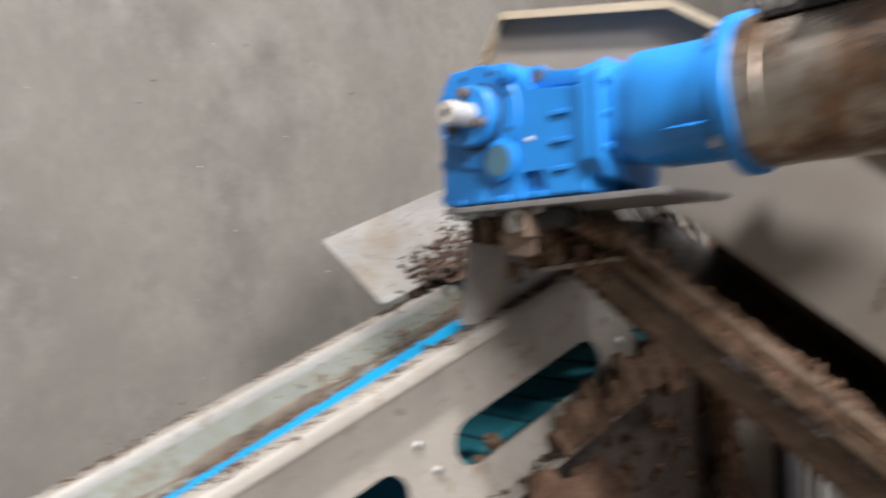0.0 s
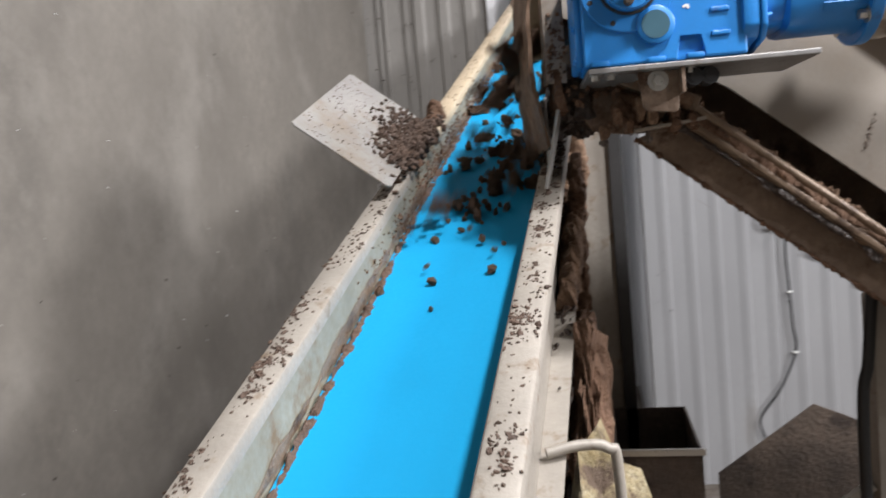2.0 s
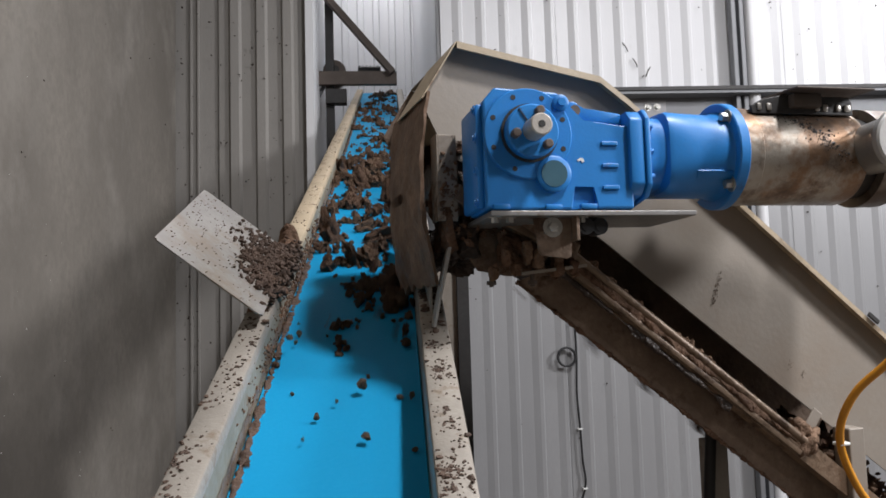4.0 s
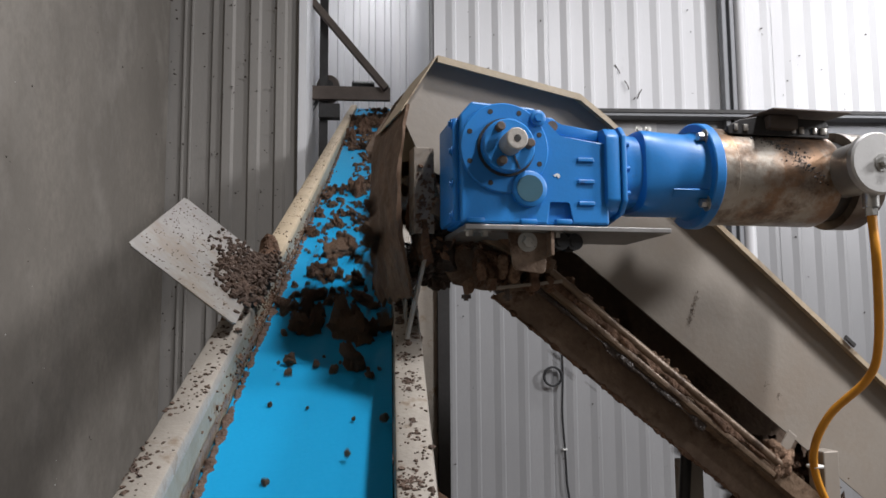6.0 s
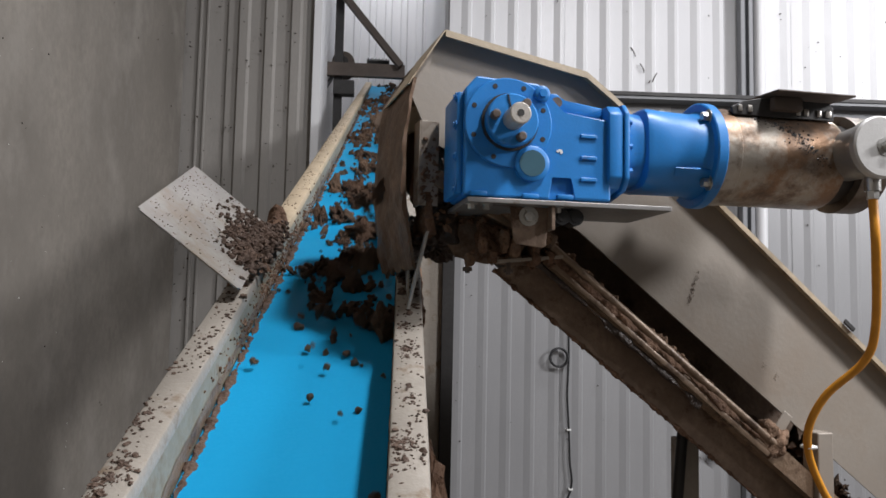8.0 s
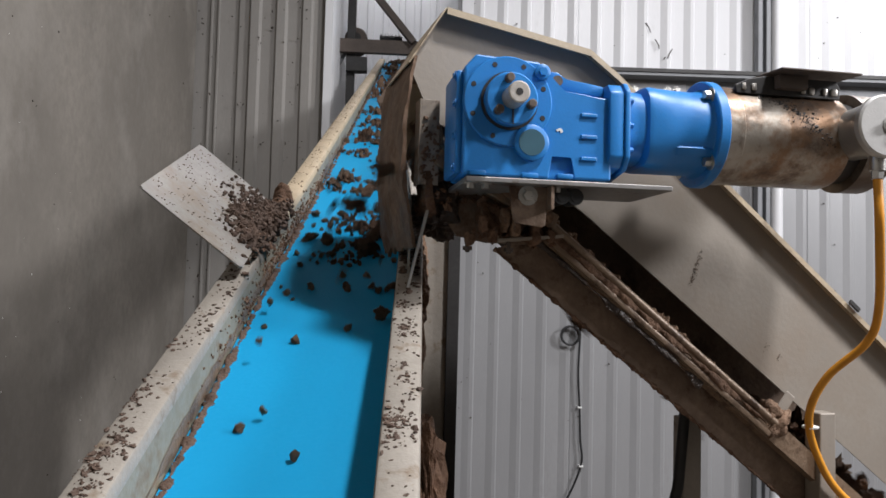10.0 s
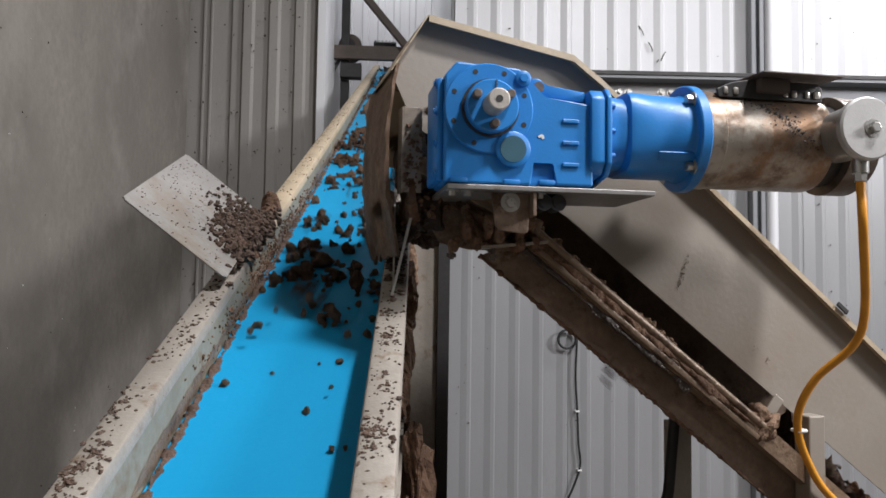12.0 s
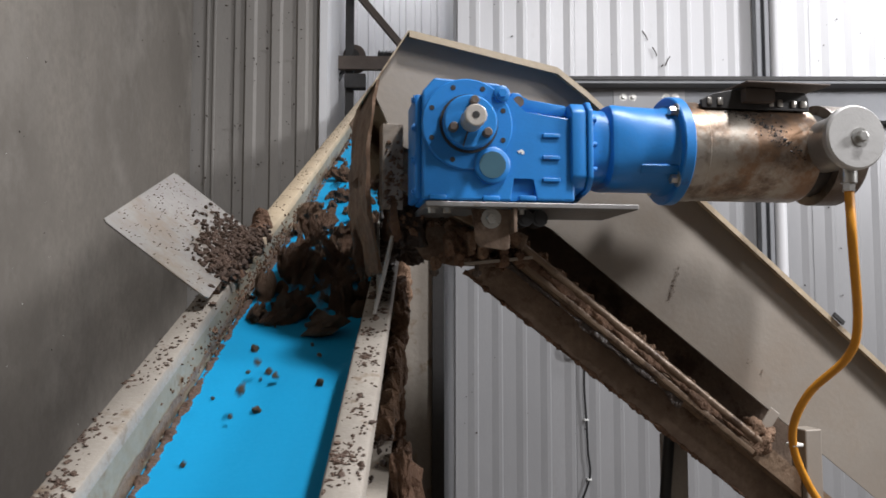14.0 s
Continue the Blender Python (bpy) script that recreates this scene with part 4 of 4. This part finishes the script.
lathe(bm, [(0.483, 0.123), (0.524, 0.124), (0.526, 0.122), (0.80, 0.122), (0.815, 0.117)], axis, 64)
part("motor_body", bm, COPPER, motor, "stainless motor body with brown stains", True)
places = []
for _ in range(520):
    a = radians(random.gauss(22, 17))
    u = random.gauss(0.665, 0.006 + 0.03 * random.random() ** 2) + 0.14 * (radians(22) - a)
    places.append((u, AX - 0.1215 * math.cos(a), AZ + 0.1215 * math.sin(a), abs(random.gauss(0.0006, 0.0012)) + 0.0005, 1.0))
heap("mud_speck", places, DARK, motor, "dark scabs on the motor body", kind="stuff")
bm = bmesh.new()
lathe(bm, [(0.80, 0.104), (0.88, 0.104)], axis, 48)
part("end_gap", bm, DARK, motor, "", True)
bm = bmesh.new()
lathe(bm, [(0.858, 0.108), (0.858, 0.128), (0.925, 0.127), (0.945, 0.114), (0.95, 0.08)], axis, 56)
part("end_cowl", bm, COWL, motor, "brown-stained steel fan cowl", True)
# terminal rail on the motor top
bm = bmesh.new()
box(bm, 0.60, 0.815, -0.055, 0.09, 0.209, 0.214, 0.002, pose(0, 0, 0, 4, 0, 0))
part("bracket_plate", bm, BROWN, motor, "flat brown steel plate on the motor top")
bm = bmesh.new()
box(bm, 0.62, 0.70, -0.025, 0.05, 0.172, 0.207, 0.005)
part("bracket_block", bm, BROWN, motor, "", True)
bm = bmesh.new()
prism(bm, [(0.52, 0.158), (0.515, 0.178), (0.55, 0.195), (0.60, 0.205), (0.79, 0.205), (0.80, 0.19), (0.80, 0.158)], -0.004, 0.004, "y", 0.002)
box(bm, 0.52, 0.80, 0.004, 0.16, 0.166, 0.172)
part("top_bracket", bm, DARK, motor, "dark bracket rail on the motor top")
for x, w in ((0.532, 0.012), (0.558, 0.014), (0.693, 0.012), (0.715, 0.014), (0.752, 0.012), (0.775, 0.018)):
    bm = bmesh.new()
    box(bm, x, x + w, -0.008, -0.003, 0.166, 0.184, 0.003)
    part("bracket_stud", bm, STAINLESS, motor, "", True)
jb = Matrix.Translation((0.835, -0.03, 0.070)) @ toward
bm = bmesh.new()
lathe(bm, [(-0.05, 0.062), (0.05, 0.066), (0.07, 0.070), (0.078, 0.074)], jb, 48)
part("terminal_box", bm, BOX_GREY, motor, "round grey terminal box", True)
bm = bmesh.new()
lathe(bm, [(0.079, 0.0755), (0.094, 0.0755), (0.099, 0.071)], jb, 48)
lid = part("terminal_lid", bm, BOX_LID, motor, "bright brushed round lid", True)
bm = bmesh.new()
hexbolt(bm, Matrix.Translation((0.842, -0.129, 0.070)) @ toward, 0.013, 0.014)
part("lid_bolt", bm, BOLT, lid)
bm = bmesh.new()
rod(bm, (0.845, -0.08, 0.005), (0.845, -0.08, -0.03), 0.019, 20)
rod(bm, (0.845, -0.08, -0.03), (0.845, -0.08, -0.05), 0.015, 6)
part("cable_gland", bm, BOLT, motor, "", True)
# mounting plate and its bracket
bm = bmesh.new()
box(bm, -0.152, 0.352, -0.01, 0.24, -0.094, -0.082, 0.002)
part("mount_plate", bm, MOUNT, motor, "flat steel mounting plate")
bm = bmesh.new()
prism(bm, [(-0.04, -0.094), (0.055, -0.094), (0.05, -0.185), (0.04, -0.19), (-0.022, -0.182), (-0.03, -0.17)], 0.03, 0.038, "y", 0.002)
box(bm, 0.052, 0.060, -0.004, 0.06, -0.15, -0.094, 0.001)
part("mount_bracket", bm, TROUGH, motor)
for x, y, z in ((0.006, 0.03, -0.116),):
    bm = bmesh.new()
    hexbolt(bm, along((x, y, z), (x, -1, z)), 0.014, 0.012)
    part("bolt", bm, BOLT, motor)
for u, q in ((0.085, 0.018), (0.12, 0.02)):
    bm = bmesh.new()
    lathe(bm, [(0, 0.02), (0.05, 0.02)], along((u, q, -0.115), (u, 1, -0.115)), 20)
    lathe(bm, [(-0.001, 0.012), (0.004, 0.012)], along((u, q - 0.001, -0.115), (u, 1, -0.115)), 16)
    part("pipe_stub", bm, RUBBER, motor, "short dark pipe end under the plate", True)
for x in (-0.135, -0.1, 0.075):
    bm = bmesh.new()
    hexbolt(bm, along((x, 0.02, -0.094), (x, 0.02, -1)), 0.009, 0.012)
    part("bolt", bm, BOLT, motor)
# turning output shaft with its clamp ring
shaft = part("output_shaft", lathe(bmesh.new(), [(0.0, 0.062), (0.033, 0.062), (0.037, 0.058)], toward, 48), BLUE, motor, "turning blue clamp ring on the gear output", True)
shaft.matrix_basis = pose(SX, 0, SZ)
bm = bmesh.new()
lathe(bm, [(0.03, 0.025), (0.096, 0.025), (0.099, 0.022)], toward, 32)
part("shaft_stub", bm, SHAFTM, shaft, "bare steel shaft end", True)
bm = bmesh.new()
lathe(bm, [(0.098, 0.008), (0.1, 0.008)], toward, 16)
part("shaft_centre", bm, DARK, shaft)
for k in range(3):
    a = radians(120 * k)
    bm = bmesh.new()
    lathe(bm, [(0.034, 0.0105), (0.056, 0.0105), (0.058, 0.008)], Matrix.Translation((0.045 * math.cos(a), 0, 0.045 * math.sin(a))) @ toward, 14)
    part("clamp_bolt", bm, BROWN, shaft)
bm = bmesh.new()
box(bm, 0.026, 0.060, -0.0395, -0.037, -0.0015, 0.0015, 0, pose(0, 0, 0, 0, -50, 0))
part("clamp_gap", bm, DARK, shaft)

# yellow cable
gland = FEEDF.inverted() @ DRIVE @ Vector((0.845, -0.08, -0.05))
bm = bmesh.new()
tube(bm, smooth_path([gland, gland + Vector((0.005, 0, -0.13)), (0.945, -0.05, -0.36), (0.955, 0.0, -0.45), (0.91, 0.09, -0.55), (0.895, 0.14, -0.66), (0.95, 0.17, -0.78), (1.05, 0.18, -0.9), (1.3, 0.2, -1.05)]), 0.011, 14)
cable = tagged(finish("yellow_cable", bm, YELLOW, None, "", FEEDF, True), "thick yellow power cable hanging from the motor", "cable")
bm = bmesh.new()
box(bm, 0.897, 0.931, 0.14, 0.174, -0.70, -0.690, 0.004)
tagged(finish("cable_tie", bm, WHITE_PLASTIC, None, "", FEEDF), "white cable tie round the yellow cable", "cable tie")

# ---- leg behind the feed ----
bm = bmesh.new()
box(bm, -1.47, -1.40, 2.3, 2.37, -1, 1.78, 0.005)
box(bm, -1.395, -1.28, 2.32, 2.325, -1.0, 1.78, 0.001)
leg2 = tagged(finish("conveyor_leg", bm, RAIL), "white painted steel leg caked with mud", "leg")
bm = bmesh.new()
box(bm, -1.28, -1.235, 2.3, 2.37, -1, 1.78, 0.001)
part("angle_edge", bm, DARK, leg2)
for k, (z, h, x) in enumerate(((1.55, 0.16, -1.42), (1.2, 0.2, -1.43), (0.85, 0.16, -1.40), (0.55, 0.16, -1.39))):
    cake("mud_cake", (0.045, 0.03, h), pose(x, 2.285, z), MUD if k % 2 else MUD_LIGHT, leg2, "brown mud caked on the leg", 11.0 + k, 0.6)

cake("mud_cake", (0.022, 0.05, 0.16), pose(-1.40, 1.98, 1.42), MUD, leg2, "brown mud caked between the leg and the conveyor", 31.0, 0.8)
spine = [(0.228, y, -0.419) for y in np.arange(0.42, 2.2, 0.008)]
bank = tagged(ridge("mud_bank", spine, (1, 0, 0), (0.1, 0, 1), 0.075, 0.11, MUD_LIGHT, None, "bank of crumbling brown mud on the conveyor's lower flange", 8.0, 7.0), category="mud")
bank.matrix_basis = CONV
places = [(random.uniform(0.2, 0.255), random.gauss(0.6, 0.16), -0.418 + random.uniform(0, 0.016), random.uniform(0.004, 0.014), 0.9) for _ in range(120)]
lumps = tagged(heap("mud_lump", places, MUD_AND_SHADE, None, "dark mud lumps on the conveyor's lower flange", kind="stuff"), category="mud")
lumps.matrix_basis = CONV
places = [(0.197, random.uniform(0.9, 2.3), random.uniform(-0.41, -0.31) + 0.05 * random.random(), random.uniform(0.003, 0.016), 1.0) for _ in range(260)]
heap("mud_speck", places, MUD_LIGHT, conveyor, "mud splashed on the side sheet", kind="stuff")
heapm = cake("mud_heap", (0.05, 0.26, 1.05), pose(-1.385, 1.52, 0.06), MUD, None, "tall heap of brown mud standing beside the conveyor", 12.0, 0.5)
tagged(heapm, category="mud")

# Added sheet; its dark brown stands for mud and shade below the flange.
bm = bmesh.new()
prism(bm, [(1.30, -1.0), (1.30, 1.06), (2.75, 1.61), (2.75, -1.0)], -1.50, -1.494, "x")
guard = tagged(finish("filler_sheet", bm, DARK_BROWN), "dark brown filler sheet added below the conveyor for mud and shade", "guard")
places = [(-1.493, random.uniform(1.32, 2.7), random.uniform(0.2, 1.2), random.uniform(0.006, 0.03), 1.0) for _ in range(260)]
heap("mud_lump", places, MUD, guard, "mud lumps stuck to the sheet", sub=2, kind="stuff")

# ---- rod handle, stone and tray beside the conveyor ----
bm = bmesh.new()
tube(bm, smooth_path([(-1.47, 0.93, 0.92), (-1.40, 0.95, 0.93), (-1.34, 0.96, 0.92), (-1.32, 0.97, 0.85), (-1.31, 0.98, 0.3)], 6), 0.012, 12)
handle = tagged(finish("rod_handle", bm, RAIL, None, "", None, True), "bent pale steel rod under the conveyor flange", "rod")
vv, ff = crumb(4, 3, 0.3)
me = bpy.data.meshes.new("stone_block")
me.from_pydata([(-1.33 + 0.17 * x, 1.15 + 0.22 * y, -0.06 + 0.92 * max(z, -1)) for x, y, z in vv], [], ff)
me.materials.append(STONE)
tagged(new("stone_block", me), "rough yellow-brown stone block caked with mud", "stone")
tray = empty("steel_bin", Matrix(), "open brown-stained steel bin on the floor", "bin")
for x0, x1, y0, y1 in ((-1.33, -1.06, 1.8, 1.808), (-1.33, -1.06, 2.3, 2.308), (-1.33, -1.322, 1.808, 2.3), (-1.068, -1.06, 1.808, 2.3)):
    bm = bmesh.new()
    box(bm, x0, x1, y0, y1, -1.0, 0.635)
    part("bin_wall", bm, DARK_BROWN, tray)
bm = bmesh.new()
box(bm, -1.34, -1.05, 1.786, 1.8, 0.62, 0.642, 0.003)
part("bin_rim", bm, STAINLESS, tray, "bright worn rim")
hopper = empty("feed_hopper", Matrix(), "low brown steel hopper at the foot of the feed conveyor", "hopper")
for y0 in (1.8, 2.6):
    bm = bmesh.new()
    prism(bm, [(-0.92, 0.27), (-0.54, 0.55), (-0.42, 0.5), (0.3, 0.15), (0.3, -1.0), (-0.92, -1.0)], y0, y0 + 0.01, "y")
    part("hopper_wall", bm, DARK_BROWN, hopper)
bm = bmesh.new()
box(bm, -0.2, 0.2, 1.77, 1.8, 0, 0.03, 0.003, Matrix.Translation((-0.73, 0, 0.395)) @ pose(0, 0, 0, 0, -36.5, 0))
part("hopper_rim", bm, PANEL, hopper, "grey steel rim")

# ---- belt head frame ----
bm = bmesh.new()
box(bm, -2.15, -1.32, 6.74, 6.80, 3.74, 3.87, 0.004)
frame_a = empty("brace_frame", Matrix(), "brown steel frame with a diagonal brace over the belt head", "frame")
part("cross_beam", bm, BROWN, frame_a)
bm = bmesh.new()
d = Vector((-1.36, 6.72, 3.84)) - Vector((-2.12, 6.72, 4.75))
box(bm, -0.045, 0.045, -0.03, 0.03, 0, d.length, 0.004, along((-2.12, 6.70, 4.75), (-1.36, 6.70, 3.84)))
part("diagonal_brace", bm, BROWN, frame_a)
bm = bmesh.new()
box(bm, -2.0, -1.92, 6.82, 6.9, -1, 5.4, 0.004)
part("upright", bm, DARK, frame_a)
bm = bmesh.new()
lathe(bm, [(0, 0.055), (0.004, 0.1), (0.03, 0.112), (0.26, 0.112)], along((-1.92, 6.9, 3.93), (-1.92, 8, 3.93)), 32)
head_motor = tagged(finish("head_motor", bm, BROWN, None, "", None, True), "brown round motor at the belt head", "motor")
bm = bmesh.new()
lathe(bm, [(0, 0.05), (0.006, 0.05)], along((-1.92, 6.893, 3.93), (-1.92, 8, 3.93)), 24)
part("shaft_hub", bm, DARK, head_motor)
bm = bmesh.new()
rod(bm, (-1.69, 6.93, 3.9), (-1.47, 6.93, 3.9), 0.075, 24)
small_motor = tagged(finish("drive_motor", bm, RUBBER, None, "", None, True), "small black finned motor above the belt head", "motor")
for k in range(6):
    bm = bmesh.new()
    rod(bm, (-1.68 + 0.035 * k, 6.93, 3.9), (-1.67 + 0.035 * k, 6.93, 3.9), 0.086, 24)
    part("fin", bm, RUBBER, small_motor)
bm = bmesh.new()
box(bm, -2.0, -1.80, 6.74, 6.85, 3.56, 3.70, 0.006)
part("bearing_block", bm, DARK, frame_a)
bm = bmesh.new()
tube(bm, smooth_path([(-1.95, 6.9, 3.9), (-2.1, 6.85, 3.6), (-2.2 + 0.06, 6.8, 3.45)]), 0.02, 10)
tagged(finish("head_cable", bm, GREYBEAM, None, "", None, True), "grey cable hanging from the belt head", "cable")


# ---- mud that falls from the feed and rides up the belt ----
CLOD_MESHES = []
for s in range(16):
    v, f = crumb(s + 40, 3, 0.75)
    out = []
    for p in v:
        q = Vector(p)
        n = 0.22 * noise.noise(q * 5 + Vector((s, 0, 3))) + 0.13 * noise.noise(q * 11 + Vector((0, s, 5)))
        out.append(q * (1 + n))
    stretch = (1.5, 0.9, 0.75) if s % 2 else (1.1, 1.0, 0.7)
    me = bpy.data.meshes.new("mud_clod")
    me.from_pydata([(q.x * stretch[0], q.y * stretch[1], q.z * stretch[2]) for q in out], [], f)
    me.materials.append(MUD if s % 2 else MUD_LIGHT)
    CLOD_MESHES.append(me)
PATCHES = []
for s in range(14):
    rng = random.Random(300 + s)
    verts, faces, base = [], [], 0
    for k in range(11 + s % 5 * 4):
        v, f = crumb(rng.randint(0, 300), 2, 0.8)
        r = min(0.55, 0.09 * math.exp(rng.gauss(0.5, 0.55)))
        turn = np.array(Euler([rng.uniform(0, 6.28) for _ in range(3)]).to_matrix())
        w = (v * np.array([1.25, 0.9, 0.75]) * r) @ turn.T
        lump = rng.random() < 0.55
        w += np.array([rng.gauss(0, 0.4 if lump else 1.0), rng.gauss(0, 0.3 if lump else 0.8), 0.5 * r + (rng.uniform(0, 0.35) if lump else 0)])
        verts.append(w)
        faces += [[base + i for i in q] for q in f]
        base += len(v)
    me = bpy.data.meshes.new("mud_patch")
    me.from_pydata(np.concatenate(verts).tolist(), [], faces)
    me.materials.append(MUD if s % 3 else MUD_LIGHT)
    PATCHES.append(me)
PEBBLES = []
for s in range(6):
    v, f = crumb(200 + s, 2, 0.6)
    me = bpy.data.meshes.new("mud_crumb")
    me.from_pydata((v * np.array([1.1, 0.9, 0.8])).tolist(), [], f)
    me.materials.append(MUD_LIGHT)
    PEBBLES.append(me)

BELT_V, BELT_Z, HEAD_S = 1.6, -0.107, 7.55


def spin(a, b, c):
    return Euler((a, b, c)).to_matrix().to_4x4()


def clod_rows(born, rng, size, v0, decay, flat=False):
    """Where one clod is from the clip's start to its end: waiting in the feed, dropped, tumbling, riding up, thrown off."""
    side = min(0.15, max(-0.15, rng.gauss(0.02, 0.1)))
    s0 = rng.uniform(0.35, 0.95)
    fall = 0.34
    wait = CHUTE @ Vector((rng.uniform(0.95, 1.45), rng.uniform(0.06, W - 0.06), 0.012 + (0.03 if flat else size)))
    land = Vector((side, s0, BELT_Z + 0.45 * size))
    head = FEEDF @ Vector((rng.uniform(-0.2, -0.13), 0, rng.uniform(0.02, 0.2)))
    landed = CONV @ land
    head.y = landed.y + rng.uniform(-0.08, 0.05)
    head.x = min(head.x, -1.36)
    turn = [rng.uniform(0, 6.28) for _ in range(3)]
    rate = rng.uniform(2, 6)
    lie = CONV.to_3x3().to_4x4() @ spin(0, 0, turn[2])
    if flat:
        land.z = BELT_Z + 0.02 * size
        landed = CONV @ land

    def state(t):
        u = t - born
        if u < -0.7:
            return Matrix.Translation(wait) @ (CHUTE.to_3x3().to_4x4() @ spin(0, 0, turn[2]) if flat else spin(*turn))
        if u < 0:
            f = (u + 0.7) / 0.7
            mid = CHUTE @ Vector((0.1, 0.4, 0.03))
            p = wait.lerp(mid, min(1, f / 0.75)) if f < 0.75 else mid.lerp(head, (f - 0.75) / 0.25)
            return Matrix.Translation(p) @ spin(*turn)
        if u < fall:
            f = u / fall
            p = head.lerp(landed, f)
            p.z = head.z + (landed.z - head.z) * f * f
            return Matrix.Translation(p) @ (lie @ spin(0.9 * (1 - f), 0, 0) if flat else spin(turn[0] + rate * u, turn[1], turn[2]))
        w = u - fall
        s = s0 + BELT_V * w - (BELT_V + v0) / decay * (1 - math.exp(-decay * w))
        roll = rate * fall - 18 * v0 * (1 - math.exp(-decay * 2 * w)) / (decay * 2)
        hop = 0.05 * v0 * abs(math.sin(9 * w)) * math.exp(-3 * w)
        drop = 0.0
        if s > HEAD_S:
            over = (s - HEAD_S) / BELT_V
            drop = 4.9 * over * over
            s = min(s, HEAD_S + 0.9)
        p = CONV @ Vector((side + 0.02 * math.sin(3 * w), s, land.z + hop + RISE * max(0, s - RISE_FROM) - SAG * max(0, 0.5 - s)))
        p.z = max(p.z - drop, -0.98) if drop else p.z
        return Matrix.Translation(p) @ (lie if flat else spin(turn[0] + roll, turn[1], turn[2]))

    marks = [born - 0.7, born - 0.18, born] + [born + fall * f for f in (0.25, 0.5, 0.75, 1.0)]
    marks += [born + fall + w for w in (0.08, 0.17, 0.27, 0.4, 0.55, 0.75, 1.0, 1.3, 1.7, 2.2, 2.8, 3.4, 3.7, 4.0, 4.3, 4.6, 4.9, 5.2, 5.6)]
    times = sorted({0.0, 14.0} | {round(round(t * FPS) / FPS, 4) for t in marks if 0 < t < 14})
    return [(t, state(t)) for t in times]


def motions():
    # output shaft: about 265 degrees a second, seen turning anticlockwise
    walk(shaft, [(0.25 * k, pose(SX, 0, SZ) @ pose(0, 0, 0, 0, -(15 + 265 * (0.25 * k - 6.5)), 0)) for k in range(57)])
    rng = random.Random(5)
    for k in range(295):
        born = -4.4 + 18.3 * k / 295 + rng.uniform(-0.12, 0.12)
        size = rng.choice((0.008, 0.01, 0.013, 0.016, 0.02, 0.027)) * rng.uniform(0.8, 1.15)
        ob = new("mud_clod", CLOD_MESHES[k % 16])
        ob.scale = (size,) * 3
        tagged(ob, "crumbling brown mud clod carried by the blue belt", "mud clod", "clods from the feed")
        walk(ob, clod_rows(born, rng, size, rng.uniform(0, 0.8), rng.uniform(2.5, 4)))
    for k in range(140):
        start, end = ((1.7, 3.0), (4.0, 8.0), (12.2, 13.9))[k % 3]
        born = rng.uniform(start, end)
        size = rng.choice((0.022, 0.03, 0.038, 0.046)) * rng.uniform(0.85, 1.15)
        ob = new("mud_lump", CLOD_MESHES[(k * 5) % 16])
        ob.scale = (size, size * 0.8, size * 0.7)
        tagged(ob, "large wet brown mud lump dropped by the feed", "mud lump", "lumps falling from the feed")
        walk(ob, clod_rows(born, rng, size, rng.uniform(0, 0.4), rng.uniform(3, 5)))
    for k in range(400):
        born = -4.6 + 18.5 * k / 400 + rng.uniform(-0.2, 0.2)
        size = rng.choice((0.028, 0.036, 0.045, 0.055)) * rng.uniform(0.85, 1.15)
        ob = new("mud_patch", PATCHES[k % 14])
        ob.scale = (size,) * 3
        tagged(ob, "cluster of broken brown mud crumbs carried by the blue belt", "mud patch", "mud patches on the belt", "stuff")
        walk(ob, clod_rows(born, rng, size, 0.0, 5.0, True))
    for k in range(290):
        born = -2.6 + 16.5 * k / 290 + rng.uniform(-0.15, 0.15)
        size = rng.uniform(0.004, 0.013)
        ob = new("mud_crumb", PEBBLES[k % 6])
        ob.scale = (size,) * 3
        tagged(ob, "small dry mud crumb rolling on the blue belt", "mud crumb", "crumbs on the belt")
        rng2 = random.Random(900 + k)
        walk(ob, clod_rows(born, rng2, size, rng.uniform(0.6, 2.3), rng.uniform(0.75, 1.5)))


motions()
